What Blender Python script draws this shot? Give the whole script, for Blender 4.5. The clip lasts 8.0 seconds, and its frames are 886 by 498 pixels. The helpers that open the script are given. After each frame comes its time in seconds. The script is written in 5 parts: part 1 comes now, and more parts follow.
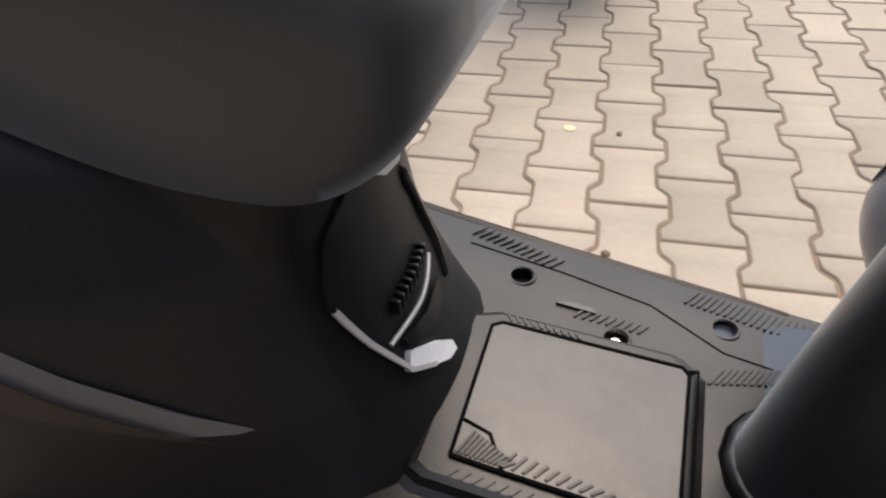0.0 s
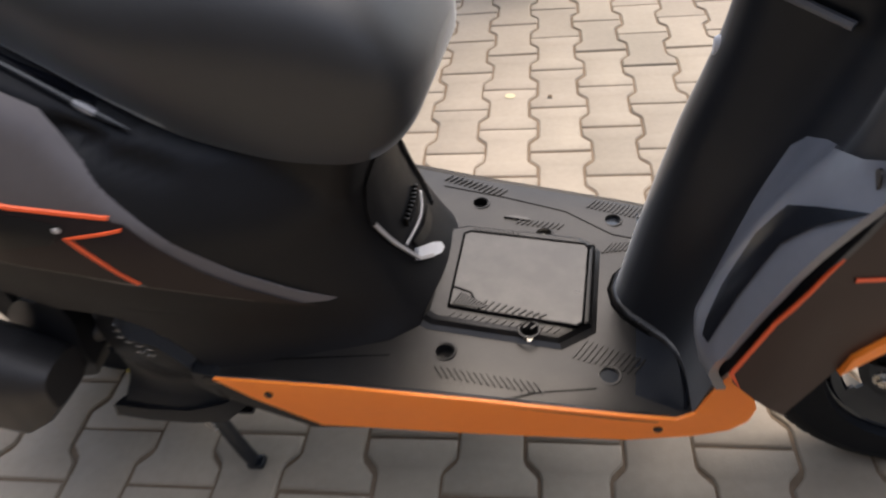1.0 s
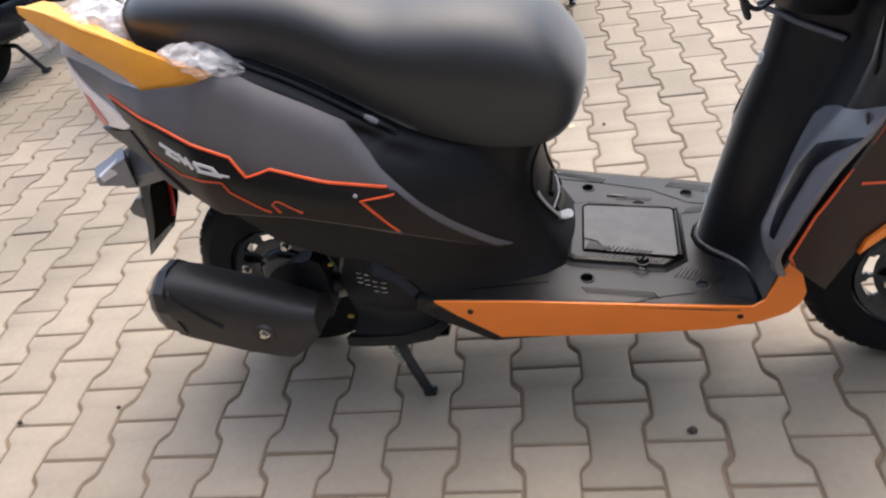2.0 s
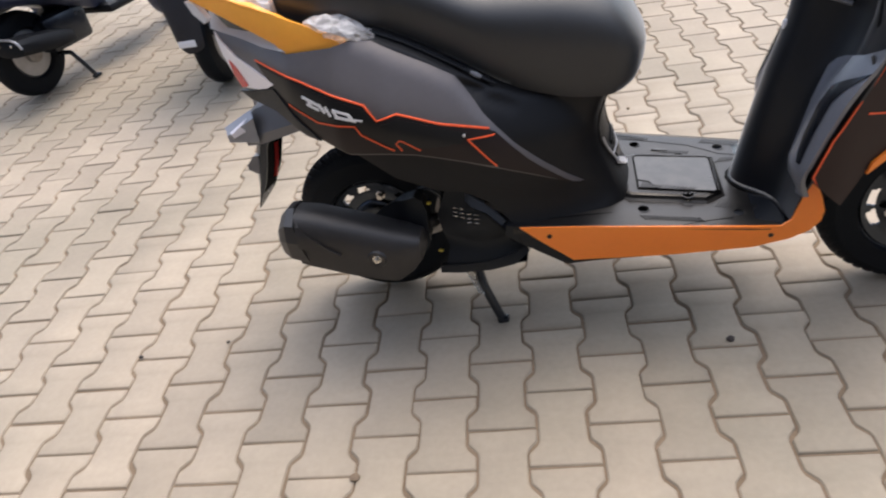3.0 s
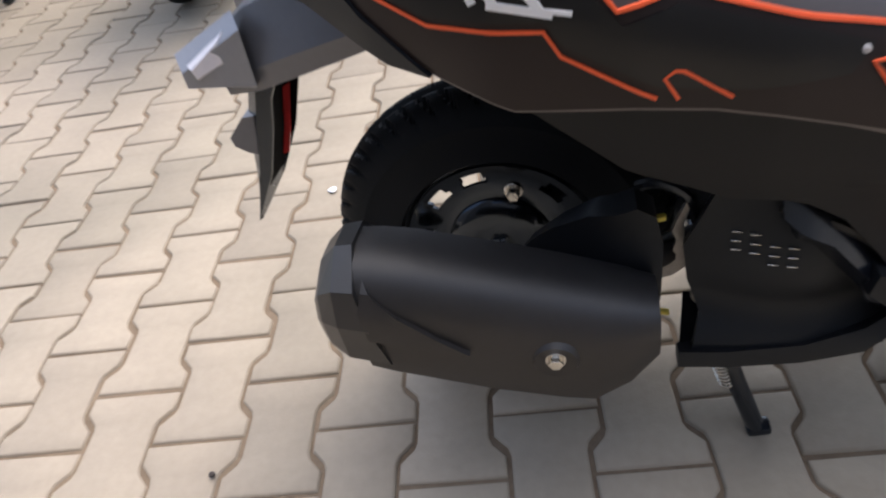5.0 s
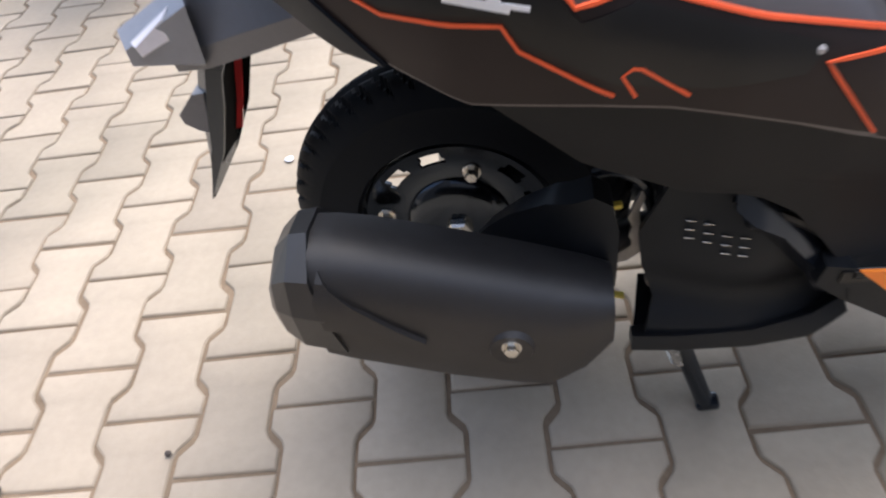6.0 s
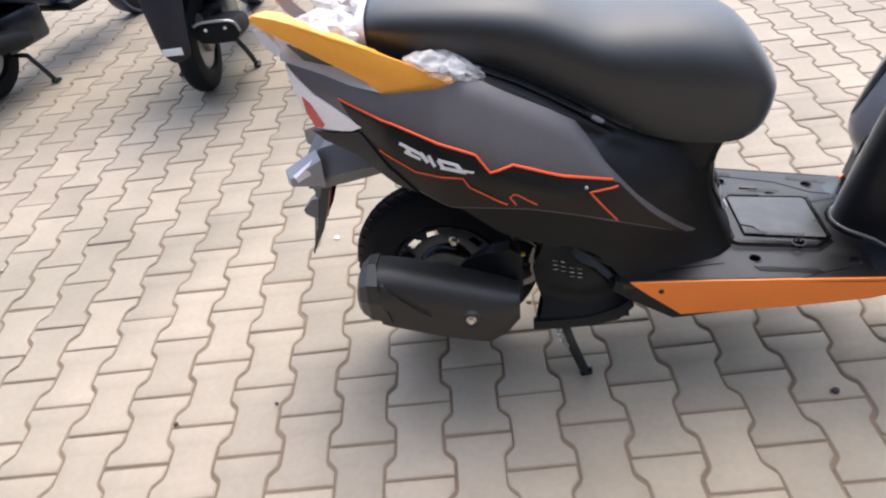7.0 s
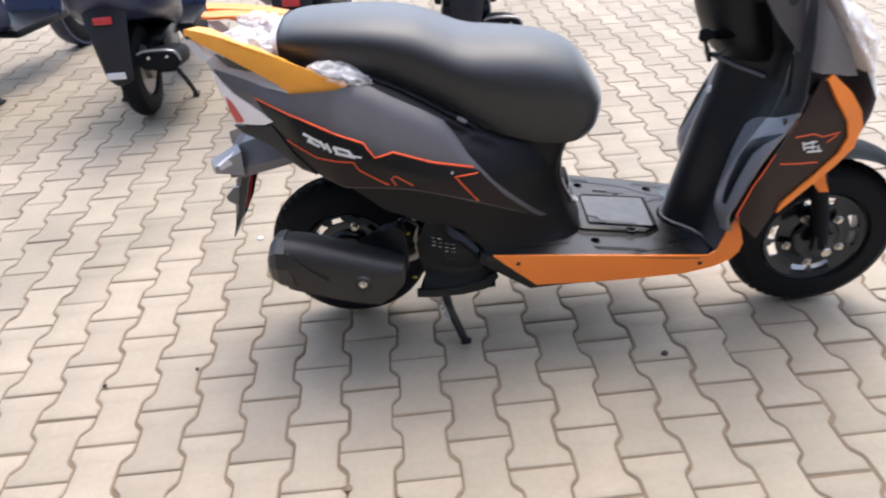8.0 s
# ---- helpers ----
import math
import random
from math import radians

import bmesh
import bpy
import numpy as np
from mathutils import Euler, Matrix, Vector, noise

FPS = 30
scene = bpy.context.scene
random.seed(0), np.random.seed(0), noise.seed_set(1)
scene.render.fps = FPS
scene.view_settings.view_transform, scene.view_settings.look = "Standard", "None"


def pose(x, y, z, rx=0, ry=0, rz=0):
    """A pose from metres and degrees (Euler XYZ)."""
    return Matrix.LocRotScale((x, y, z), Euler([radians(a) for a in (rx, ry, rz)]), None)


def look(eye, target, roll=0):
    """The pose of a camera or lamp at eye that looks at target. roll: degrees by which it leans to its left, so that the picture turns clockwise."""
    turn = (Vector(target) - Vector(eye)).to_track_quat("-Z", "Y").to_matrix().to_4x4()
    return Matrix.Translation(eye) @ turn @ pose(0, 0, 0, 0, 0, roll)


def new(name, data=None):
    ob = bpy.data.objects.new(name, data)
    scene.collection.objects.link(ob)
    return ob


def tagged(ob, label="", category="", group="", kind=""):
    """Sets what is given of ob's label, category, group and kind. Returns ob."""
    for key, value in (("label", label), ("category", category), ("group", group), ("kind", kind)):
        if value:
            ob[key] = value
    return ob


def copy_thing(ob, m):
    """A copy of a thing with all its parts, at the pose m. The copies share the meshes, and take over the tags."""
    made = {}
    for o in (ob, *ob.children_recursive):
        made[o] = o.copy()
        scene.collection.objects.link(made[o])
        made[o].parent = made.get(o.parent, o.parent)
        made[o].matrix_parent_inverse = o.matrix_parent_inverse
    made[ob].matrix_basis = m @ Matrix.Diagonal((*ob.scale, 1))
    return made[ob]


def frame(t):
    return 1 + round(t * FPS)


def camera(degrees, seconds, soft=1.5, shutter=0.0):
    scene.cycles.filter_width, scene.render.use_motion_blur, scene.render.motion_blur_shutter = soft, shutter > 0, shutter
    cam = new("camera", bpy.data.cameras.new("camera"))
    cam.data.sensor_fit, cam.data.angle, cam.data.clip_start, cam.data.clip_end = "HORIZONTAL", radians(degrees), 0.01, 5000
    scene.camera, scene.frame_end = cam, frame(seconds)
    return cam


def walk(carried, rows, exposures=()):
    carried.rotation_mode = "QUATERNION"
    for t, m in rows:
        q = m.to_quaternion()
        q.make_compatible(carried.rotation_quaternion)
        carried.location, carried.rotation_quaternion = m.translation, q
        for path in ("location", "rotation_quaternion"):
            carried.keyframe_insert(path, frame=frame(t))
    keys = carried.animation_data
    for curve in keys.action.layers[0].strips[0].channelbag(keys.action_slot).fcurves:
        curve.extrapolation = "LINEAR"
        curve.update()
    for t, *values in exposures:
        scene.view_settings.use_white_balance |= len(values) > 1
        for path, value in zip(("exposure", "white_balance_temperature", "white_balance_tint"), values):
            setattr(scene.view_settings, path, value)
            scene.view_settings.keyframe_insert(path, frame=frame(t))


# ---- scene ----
cam = camera(64.9, 8.0, soft=2.1, shutter=0.3)
PATH = [
    (0, (0.005, -0.372, 0.783), (-0.516, 1.076, -0.494), -2.8),
    (0.5, (0.037, -0.442, 0.831), (-0.374, 1.011, -0.481), -1.7),
    (1, (0.08, -0.672, 0.98), (-0.35, 0.748, -0.361), -7.8),
    (1.5, (0.062, -0.933, 1.094), (-0.478, 0.576, -0.103), -6.6),
    (1.7, (0.019, -1.01, 1.122), (-0.499, 0.495, -0.089), -9.5),
    (2.8, (-0.182, -1.407, 1.187), (-0.58, 0.154, 0.002), -10.6),
    (3, (-0.197, -1.465, 1.196), (-0.627, 0.103, 0.031), -10.7),
    (3.5, (-0.284, -1.472, 1.183), (-0.821, 0.053, 0.005), -13.2),
    (4, (-0.454, -1.256, 1.107), (-0.883, 0.338, -0.024), -9.8),
    (4.2, (-0.505, -1.154, 1.075), (-0.959, 0.451, -0.029), -9.2),
    (5.3, (-0.666, -0.611, 0.752), (-1.003, 0.826, -0.597), -11.7),
    (5.5, (-0.669, -0.587, 0.74), (-0.971, 0.856, -0.611), -9.6),
    (6, (-0.64, -0.691, 0.836), (-0.918, 0.704, -0.57), -9.8),
    (6.5, (-0.599, -1.02, 1.111), (-0.833, 0.484, -0.186), -8.7),
    (7, (-0.554, -1.297, 1.256), (-0.795, 0.275, 0.043), -7.7),
    (7.5, (-0.447, -1.5, 1.28), (-0.681, 0.09, 0.09), -6.3),
    (8, (-0.413, -1.634, 1.285), (-0.489, 0.032, 0.181), -3.3),
]
EXPOSURE = [(0.0, 1.08, 6700, 10), (1.0, 1.12, 6800, 11), (1.5, 1.20, 6600, 11), (3.0, 1.15, 6450, 10), (4.0, 1.14, 6400, 10), (5.5, 1.36, 6300, 10), (6.0, 1.50, 6250, 10), (6.5, 1.68, 6200, 10), (7.0, 1.39, 6200, 10), (8.0, 1.42, 6200, 10)]
walk(cam, [(t, look(eye, target, roll)) for t, eye, target, roll in PATH], EXPOSURE)

# ---- light ----
SUN_DIR = Vector((0.12, 0.38, 0.92)).normalized()
world = bpy.data.worlds.new("sky")
scene.world = world
world.use_nodes = True
wn = world.node_tree.nodes
sky = wn.new("ShaderNodeTexSky")
sky.sky_type, sky.sun_disc = "NISHITA", False
sky.sun_elevation = math.asin(SUN_DIR.z)
sky.sun_rotation = math.atan2(SUN_DIR.x, SUN_DIR.y)
sky.air_density, sky.dust_density, sky.ozone_density = 1.0, 4.5, 0.6
world.node_tree.links.new(sky.outputs[0], wn["Background"].inputs[0])
wn["Background"].inputs[1].default_value = 0.15
sun = new("sun", bpy.data.lights.new("sun", "SUN"))
sun.data.energy, sun.data.angle, sun.data.color = 0.55, radians(95), (1.0, 0.95, 0.88)
sun.matrix_basis = look(SUN_DIR * 20, (0, 0, 0))


# ---- materials ----
def mat(name, color, rough=0.5, metal=0.0, vary=0.15, scale=12.0, bump=0.0, bump_scale=300.0, coat=0.0, spec=0.5, rand="", stain=None, stain_scale=1.7, tint=(1, 1, 1), sheen=0.0):
    """A surface with its colour varied at two scales, a fine relief and uneven gloss."""
    m = bpy.data.materials.new(name)
    m.use_nodes = True
    nt = m.node_tree
    n, ln = nt.nodes, nt.links.new
    b = n["Principled BSDF"]
    tc = n.new("ShaderNodeTexCoord")
    big, fine = n.new("ShaderNodeTexNoise"), n.new("ShaderNodeTexNoise")
    big.inputs["Scale"].default_value, fine.inputs["Scale"].default_value = scale, scale * 14
    big.inputs["Detail"].default_value, fine.inputs["Detail"].default_value = 5, 3
    where = tc.outputs["Object"]
    if rand:
        src = n.new("ShaderNodeObjectInfo").outputs["Random"] if rand == "object" else n.new("ShaderNodeNewGeometry").outputs["Random Per Island"]
        shift = n.new("ShaderNodeVectorMath")
        shift.operation = "MULTIPLY_ADD"
        ln(src, shift.inputs[0])
        shift.inputs[1].default_value = (37, 91, 53)
        ln(where, shift.inputs[2])
        where = shift.outputs[0]
    for t in (big, fine):
        ln(where, t.inputs["Vector"])
    add = n.new("ShaderNodeMath")
    add.operation = "MULTIPLY_ADD"
    add.inputs[1].default_value = 0.5
    ln(fine.outputs[0], add.inputs[0])
    ln(big.outputs[0], add.inputs[2])
    tone = n.new("ShaderNodeMapRange")
    tone.inputs[1].default_value, tone.inputs[2].default_value = 0.45, 1.05
    tone.inputs[3].default_value, tone.inputs[4].default_value = 1 - vary, 1 + vary
    ln(add.outputs[0], tone.inputs[0])
    out = tone.outputs[0]
    if rand:
        r = n.new("ShaderNodeMapRange")
        r.inputs[3].default_value, r.inputs[4].default_value = 0.88, 1.07
        ln(src, r.inputs[0])
        mul = n.new("ShaderNodeMath")
        mul.operation = "MULTIPLY"
        ln(out, mul.inputs[0])
        ln(r.outputs[0], mul.inputs[1])
        out = mul.outputs[0]
    mix = n.new("ShaderNodeVectorMath")
    mix.operation = "SCALE"
    mix.inputs[0].default_value = color
    if stain:
        # broad stains that run on from piece to piece
        geo, patch, lay = n.new("ShaderNodeNewGeometry"), n.new("ShaderNodeTexNoise"), n.new("ShaderNodeMix")
        patch.inputs["Scale"].default_value, patch.inputs["Detail"].default_value = stain_scale, 6
        ln(geo.outputs["Position"], patch.inputs["Vector"])
        span = n.new("ShaderNodeMapRange")
        span.inputs[1].default_value, span.inputs[2].default_value = 0.40, 0.66
        ln(patch.outputs[0], span.inputs[0])
        lay.data_type = "RGBA"
        lay.inputs[6].default_value, lay.inputs[7].default_value = (*color, 1), (*stain, 1)
        ln(span.outputs[0], lay.inputs[0])
        ln(lay.outputs[2], mix.inputs[0])
    ln(out, mix.inputs["Scale"])
    ln(mix.outputs[0], b.inputs["Base Color"])
    ro = n.new("ShaderNodeMapRange")
    ro.inputs[3].default_value, ro.inputs[4].default_value = max(0.02, rough - 0.08), min(1, rough + 0.1)
    ln(big.outputs[0], ro.inputs[0])
    ln(ro.outputs[0], b.inputs["Roughness"])
    b.inputs["Metallic"].default_value = metal
    b.inputs["Coat Weight"].default_value = coat
    b.inputs["Coat Roughness"].default_value = max(0.12, rough * 0.9)
    b.inputs["Specular IOR Level"].default_value = spec
    b.inputs["Sheen Weight"].default_value, b.inputs["Sheen Roughness"].default_value = sheen, 0.35
    b.inputs["Sheen Tint"].default_value = (0.86, 0.93, 1.0, 1)
    b.inputs["Specular Tint"].default_value = b.inputs["Coat Tint"].default_value = (*tint, 1)
    if bump:
        t, bm_ = n.new("ShaderNodeTexNoise"), n.new("ShaderNodeBump")
        t.inputs["Scale"].default_value, t.inputs["Detail"].default_value = bump_scale, 4
        bm_.inputs["Strength"].default_value, bm_.inputs["Distance"].default_value = bump, 0.002
        ln(tc.outputs["Object"], t.inputs["Vector"])
        ln(t.outputs[0], bm_.inputs["Height"])
        ln(bm_.outputs[0], b.inputs["Normal"])
    return m


PAVER = mat("paver_concrete", (0.362, 0.309, 0.241), 0.72, vary=0.12, scale=5, bump=0.16, bump_scale=220, rand="object", spec=0.5, stain=(0.282, 0.248, 0.190), stain_scale=1.1)
PAVER_FAR = mat("paver_concrete_far", (0.362, 0.309, 0.241), 0.72, vary=0.12, scale=5, bump=0.16, bump_scale=220, rand="island", spec=0.5, stain=(0.282, 0.248, 0.190), stain_scale=1.1)
SAND = mat("joint_sand", (0.205, 0.158, 0.113), 0.95, vary=0.25, scale=8, bump=0.5, bump_scale=400, spec=0.1)
PLASTIC = mat("black_textured_plastic", (0.0075, 0.0080, 0.0096), 0.42, vary=0.2, scale=9, bump=0.12, bump_scale=900, spec=0.33, tint=(0.80, 0.90, 1.0))
LOWER = mat("black_grained_side_plastic", (0.0062, 0.0061, 0.0066), 0.46, vary=0.15, scale=9, bump=0.12, bump_scale=900, spec=0.30, tint=(0.88, 0.93, 1.0))
SATIN = mat("black_satin_plastic", (0.0085, 0.0095, 0.0128), 0.25, vary=0.2, scale=7, bump=0.03, bump_scale=500, coat=0.3, tint=(0.80, 0.90, 1.0))
PAINT = mat("matte_grey_paint", (0.112, 0.102, 0.104), 0.40, metal=0.45, vary=0.08, scale=5, coat=0.3, sheen=0.8)
MAROON = mat("matte_dark_brown_paint", (0.021, 0.0098, 0.0090), 0.42, vary=0.08, scale=5, spec=0.3)
FIELD = mat("maroon_brown_paint", (0.0150, 0.0095, 0.0095), 0.40, vary=0.08, scale=5, spec=0.3)
SLATE = mat("slate_grey_plastic", (0.13, 0.135, 0.15), 0.36, metal=0.2, vary=0.1, scale=8, bump=0.06, bump_scale=700, coat=0.2)
CHARCOAL = mat("charcoal_plastic", (0.045, 0.048, 0.054), 0.40, vary=0.12, scale=6, bump=0.05, bump_scale=600, coat=0.2)
CAP = mat("heat_proof_grey_black", (0.022, 0.0215, 0.022), 0.36, vary=0.15, scale=9, bump=0.06, bump_scale=800, coat=0.15)
FLAPM = mat("weathered_black_mudguard_plastic", (0.020, 0.0215, 0.027), 0.6, vary=0.2, scale=9, bump=0.1, bump_scale=500, spec=0.3)
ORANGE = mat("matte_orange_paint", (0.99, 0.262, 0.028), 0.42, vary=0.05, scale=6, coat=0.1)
# lit copy of the orange, for the near grab rail
ORANGE_LIT = mat("matte_orange_paint_lit", (0.97, 0.42, 0.05), 0.42, vary=0.05, scale=6, coat=0.1)
DECAL = mat("red_orange_decal", (0.78, 0.105, 0.028), 0.4, vary=0.05)
WHITE = mat("white_decal", (0.80, 0.80, 0.80), 0.35, vary=0.05)
BLACKDECAL = mat("gloss_black_decal", (0.006, 0.006, 0.006), 0.30, vary=0.1, spec=0.4, tint=(0.95, 0.97, 1.0))
# black for painted shade in grooves and gaps, and for some dull plastic
PITCH = mat("dull_black_gap_shade_and_plastic", (0.0030, 0.0030, 0.0032), 0.9, vary=0.1, spec=0.06)
COLUMN = mat("dusty_black_shield_plastic", (0.0085, 0.0092, 0.0118), 0.34, vary=0.2, scale=7, bump=0.04, bump_scale=500, spec=0.42, sheen=0.5, tint=(0.85, 0.92, 1.0))
VINYL = mat("black_seat_vinyl", (0.0175, 0.0182, 0.0196), 0.45, vary=0.12, scale=8, bump=0.10, bump_scale=700, coat=0.35, spec=0.5, sheen=0.6, tint=(0.92, 0.96, 1.0))
MAT_RUBBER = mat("grey_black_floor_plastic", (0.0065, 0.0064, 0.0062), 0.28, vary=0.35, scale=11, bump=0.07, bump_scale=600, coat=0.12, spec=0.6, stain=(0.030, 0.028, 0.025), stain_scale=21)
# black plastic with a lightened base colour that stands for sky sheen
KNEE = mat("black_plastic_painted_sheen", (0.145, 0.155, 0.180), 0.32, vary=0.12, scale=6, bump=0.05, bump_scale=600, coat=0.4, spec=0.6)
FLOOR = mat("black_footboard_plastic", (0.0060, 0.0060, 0.0064), 0.31, vary=0.3, scale=11, bump=0.10, bump_scale=600, coat=0.04, spec=0.42, stain=(0.017, 0.016, 0.0145), stain_scale=13)
GREY = mat("grey_moulded_plastic", (0.27, 0.28, 0.305), 0.33, metal=0.25, vary=0.1, scale=8, bump=0.06, bump_scale=700, coat=0.2)
LIGHTGREY = mat("light_grey_plastic", (0.46, 0.45, 0.45), 0.35, vary=0.08)
RUBBER = mat("tyre_rubber", (0.0062, 0.0066, 0.0080), 0.62, vary=0.25, scale=14, bump=0.15, bump_scale=400, spec=0.22, tint=(0.70, 0.84, 1.0))
GLOSS = mat("gloss_black_enamel", (0.008, 0.008, 0.009), 0.14, vary=0.2, coat=0.4, tint=(0.70, 0.84, 1.0))
HEAT = mat("heat_proof_black", (0.0190, 0.0178, 0.0176), 0.46, vary=0.2, scale=9, bump=0.1, bump_scale=800, spec=0.55)
ZINC = mat("zinc_plated_steel", (0.62, 0.60, 0.55), 0.25, metal=1.0, vary=0.2, scale=60)
STEEL = mat("dull_cast_alloy", (0.30, 0.29, 0.28), 0.45, metal=0.8, vary=0.3, scale=40)
SPLASH = mat("pale_yellow_splash", (0.62, 0.54, 0.32), 0.6)
YELLOW = mat("yellow_paint_mark", (0.78, 0.62, 0.10), 0.5)
RED = mat("red_lens", (0.58, 0.045, 0.045), 0.12, coat=0.6, vary=0.05)
NAVY = mat("navy_blue_paint", (0.036, 0.047, 0.100), 0.3, metal=0.3, vary=0.1, coat=0.3)
SILVER = mat("silver_wheel_paint", (0.42, 0.43, 0.45), 0.35, metal=0.7, vary=0.15, scale=20)
CHALK = mat("worn_white_plate", (0.72, 0.74, 0.78), 0.5, vary=0.1)
LENS = mat("clear_lens", (0.88, 0.84, 0.86), 0.10, coat=0.7, vary=0.08)
TAR = mat("dark_grit", (0.05, 0.04, 0.035), 0.8)
WALLM = mat("grey_shade_wall", (0.16, 0.16, 0.165), 0.9, vary=0.15, scale=2, bump=0.3, bump_scale=60)

FILM = bpy.data.materials.new("clear_plastic_film")
FILM.use_nodes = True
_n, _l = FILM.node_tree.nodes, FILM.node_tree.links.new
_tr, _gl, _mx = _n.new("ShaderNodeBsdfTransparent"), _n.new("ShaderNodeBsdfPrincipled"), _n.new("ShaderNodeMixShader")
_gl.inputs["Base Color"].default_value, _gl.inputs["Roughness"].default_value = (0.97, 0.97, 0.98, 1), 0.10
_tx, _mr = _n.new("ShaderNodeTexNoise"), _n.new("ShaderNodeMapRange")
_tx.inputs["Scale"].default_value, _tx.inputs["Detail"].default_value = 5, 1
_mr.inputs[1].default_value, _mr.inputs[2].default_value, _mr.inputs[3].default_value, _mr.inputs[4].default_value = 0.35, 0.65, 0.28, 0.60
_l(_tx.outputs[0], _mr.inputs[0]), _l(_mr.outputs[0], _mx.inputs[0])
_l(_tr.outputs[0], _mx.inputs[1]), _l(_gl.outputs[0], _mx.inputs[2])
_l(_mx.outputs[0], _n["Material Output"].inputs[0])


# ---- mesh helpers ----
def part(name, bm, material, parent=None, label="", sharp=38):
    me = bpy.data.meshes.new(name)
    bmesh.ops.recalc_face_normals(bm, faces=bm.faces[:])
    for f in bm.faces:
        f.smooth = True
    bm.to_mesh(me)
    bm.free()
    me.set_sharp_from_angle(angle=radians(sharp))
    me.materials.append(material)
    ob = new(name, me)
    if parent:
        ob.parent = parent
    return tagged(ob, label) if label else ob


def lerp(x, pts):
    return float(np.interp(x, [p[0] for p in pts], [p[1] for p in pts]))


def sheet(poly, f, cell=0.02, thick=0.004, bm=None):
    """A panel: an outline in two coordinates, laid on the surface f and given a thickness inwards."""
    out = bm or bmesh.new()
    bm = bmesh.new()
    bm.faces.new([bm.verts.new((u, v, 0)) for u, v in poly])
    for k in (0, 1):
        lo, hi = min(p[k] for p in poly), max(p[k] for p in poly)
        c = math.floor(lo / cell) * cell + cell
        while c < hi - 1e-4:
            no = (1, 0, 0) if k == 0 else (0, 1, 0)
            bmesh.ops.bisect_plane(bm, geom=bm.verts[:] + bm.edges[:] + bm.faces[:], plane_co=(c, c, 0), plane_no=no)
            c += cell
    for v in bm.verts:
        v.co = Vector(f(v.co.x, v.co.y))
    bmesh.ops.recalc_face_normals(bm, faces=bm.faces[:])
    if thick:
        bmesh.ops.solidify(bm, geom=bm.faces[:], thickness=thick)
    tmp = bpy.data.meshes.new("tmp")
    bm.to_mesh(tmp)
    bm.free()
    out.from_mesh(tmp)
    bpy.data.meshes.remove(tmp)
    return out


def loft(rings, caps=True, closed=True, bm=None):
    bm = bm or bmesh.new()
    vs = [[bm.verts.new(p) for p in r] for r in rings]
    m = len(rings[0])
    for a, b in zip(vs, vs[1:]):
        for i in range(m if closed else m - 1):
            bm.faces.new((a[i], a[(i + 1) % m], b[(i + 1) % m], b[i]))
    if caps and closed:
        bm.faces.new(vs[0][::-1])
        bm.faces.new(vs[-1])
    return bm


def tube(pts, radius, n=10, bm=None):
    """A round bar along points; radius may be a list."""
    pts = [Vector(p) for p in pts]
    rad = radius if isinstance(radius, (list, tuple)) else [radius] * len(pts)
    rings = []
    side = None
    for i, p in enumerate(pts):
        d = (pts[min(i + 1, len(pts) - 1)] - pts[max(i - 1, 0)]).normalized()
        side = (d.orthogonal() if side is None else side - d * side.dot(d)).normalized()
        up = d.cross(side)
        rings.append([p + rad[i] * (math.cos(a) * side + math.sin(a) * up) for a in (2 * math.pi * k / n for k in range(n))])
    return loft(rings, bm=bm)


def smooth_line(pts, per=6):
    """A rounded line through points."""
    pts = [Vector(p) for p in pts]
    out = []
    for i in range(len(pts) - 1):
        p0, p1, p2, p3 = pts[max(i - 1, 0)], pts[i], pts[i + 1], pts[min(i + 2, len(pts) - 1)]
        for k in range(per):
            t = k / per
            out.append(0.5 * (2 * p1 + (p2 - p0) * t + (2 * p0 - 5 * p1 + 4 * p2 - p3) * t * t + (3 * p1 - p0 - 3 * p2 + p3) * t ** 3))
    return out + [pts[-1]]


def spin(profile, centre, n=64, bm=None):
    """A body turned about the y direction from (radius, y) pairs, closed into a ring."""
    cx, cy, cz = centre
    rings = [[(cx + r * math.cos(a), cy + y, cz + r * math.sin(a)) for r, y in profile] for a in (2 * math.pi * k / n for k in range(n))]
    return loft(rings + [rings[0]], caps=False, bm=bm)


def disc(centre, radius, y0, y1, n=24, bevel=0.002, bm=None):
    """A short round body along y."""
    cx, cy, cz = centre
    s = 1 if y1 > y0 else -1
    rings = []
    for r, y in ((radius - bevel, y0), (radius, y0 + s * bevel), (radius, y1 - s * bevel), (radius - bevel, y1)):
        rings.append([(cx + r * math.cos(a), cy + y, cz + r * math.sin(a)) for a in (2 * math.pi * k / n for k in range(n))])
    return loft(rings, bm=bm)


def box(c, size, bevel=0.004, rot=(0, 0, 0), bm=None, seg=2):
    out = bm or bmesh.new()
    t = bmesh.new()
    bmesh.ops.create_cube(t, size=1)
    for v in t.verts:
        v.co = Vector((v.co.x * size[0], v.co.y * size[1], v.co.z * size[2]))
    if bevel:
        bmesh.ops.bevel(t, geom=t.edges[:], offset=bevel, segments=seg, affect="EDGES", profile=0.5)
    t.transform(pose(*c, *rot))
    me = bpy.data.meshes.new("tmp")
    t.to_mesh(me)
    t.free()
    out.from_mesh(me)
    bpy.data.meshes.remove(me)
    return out


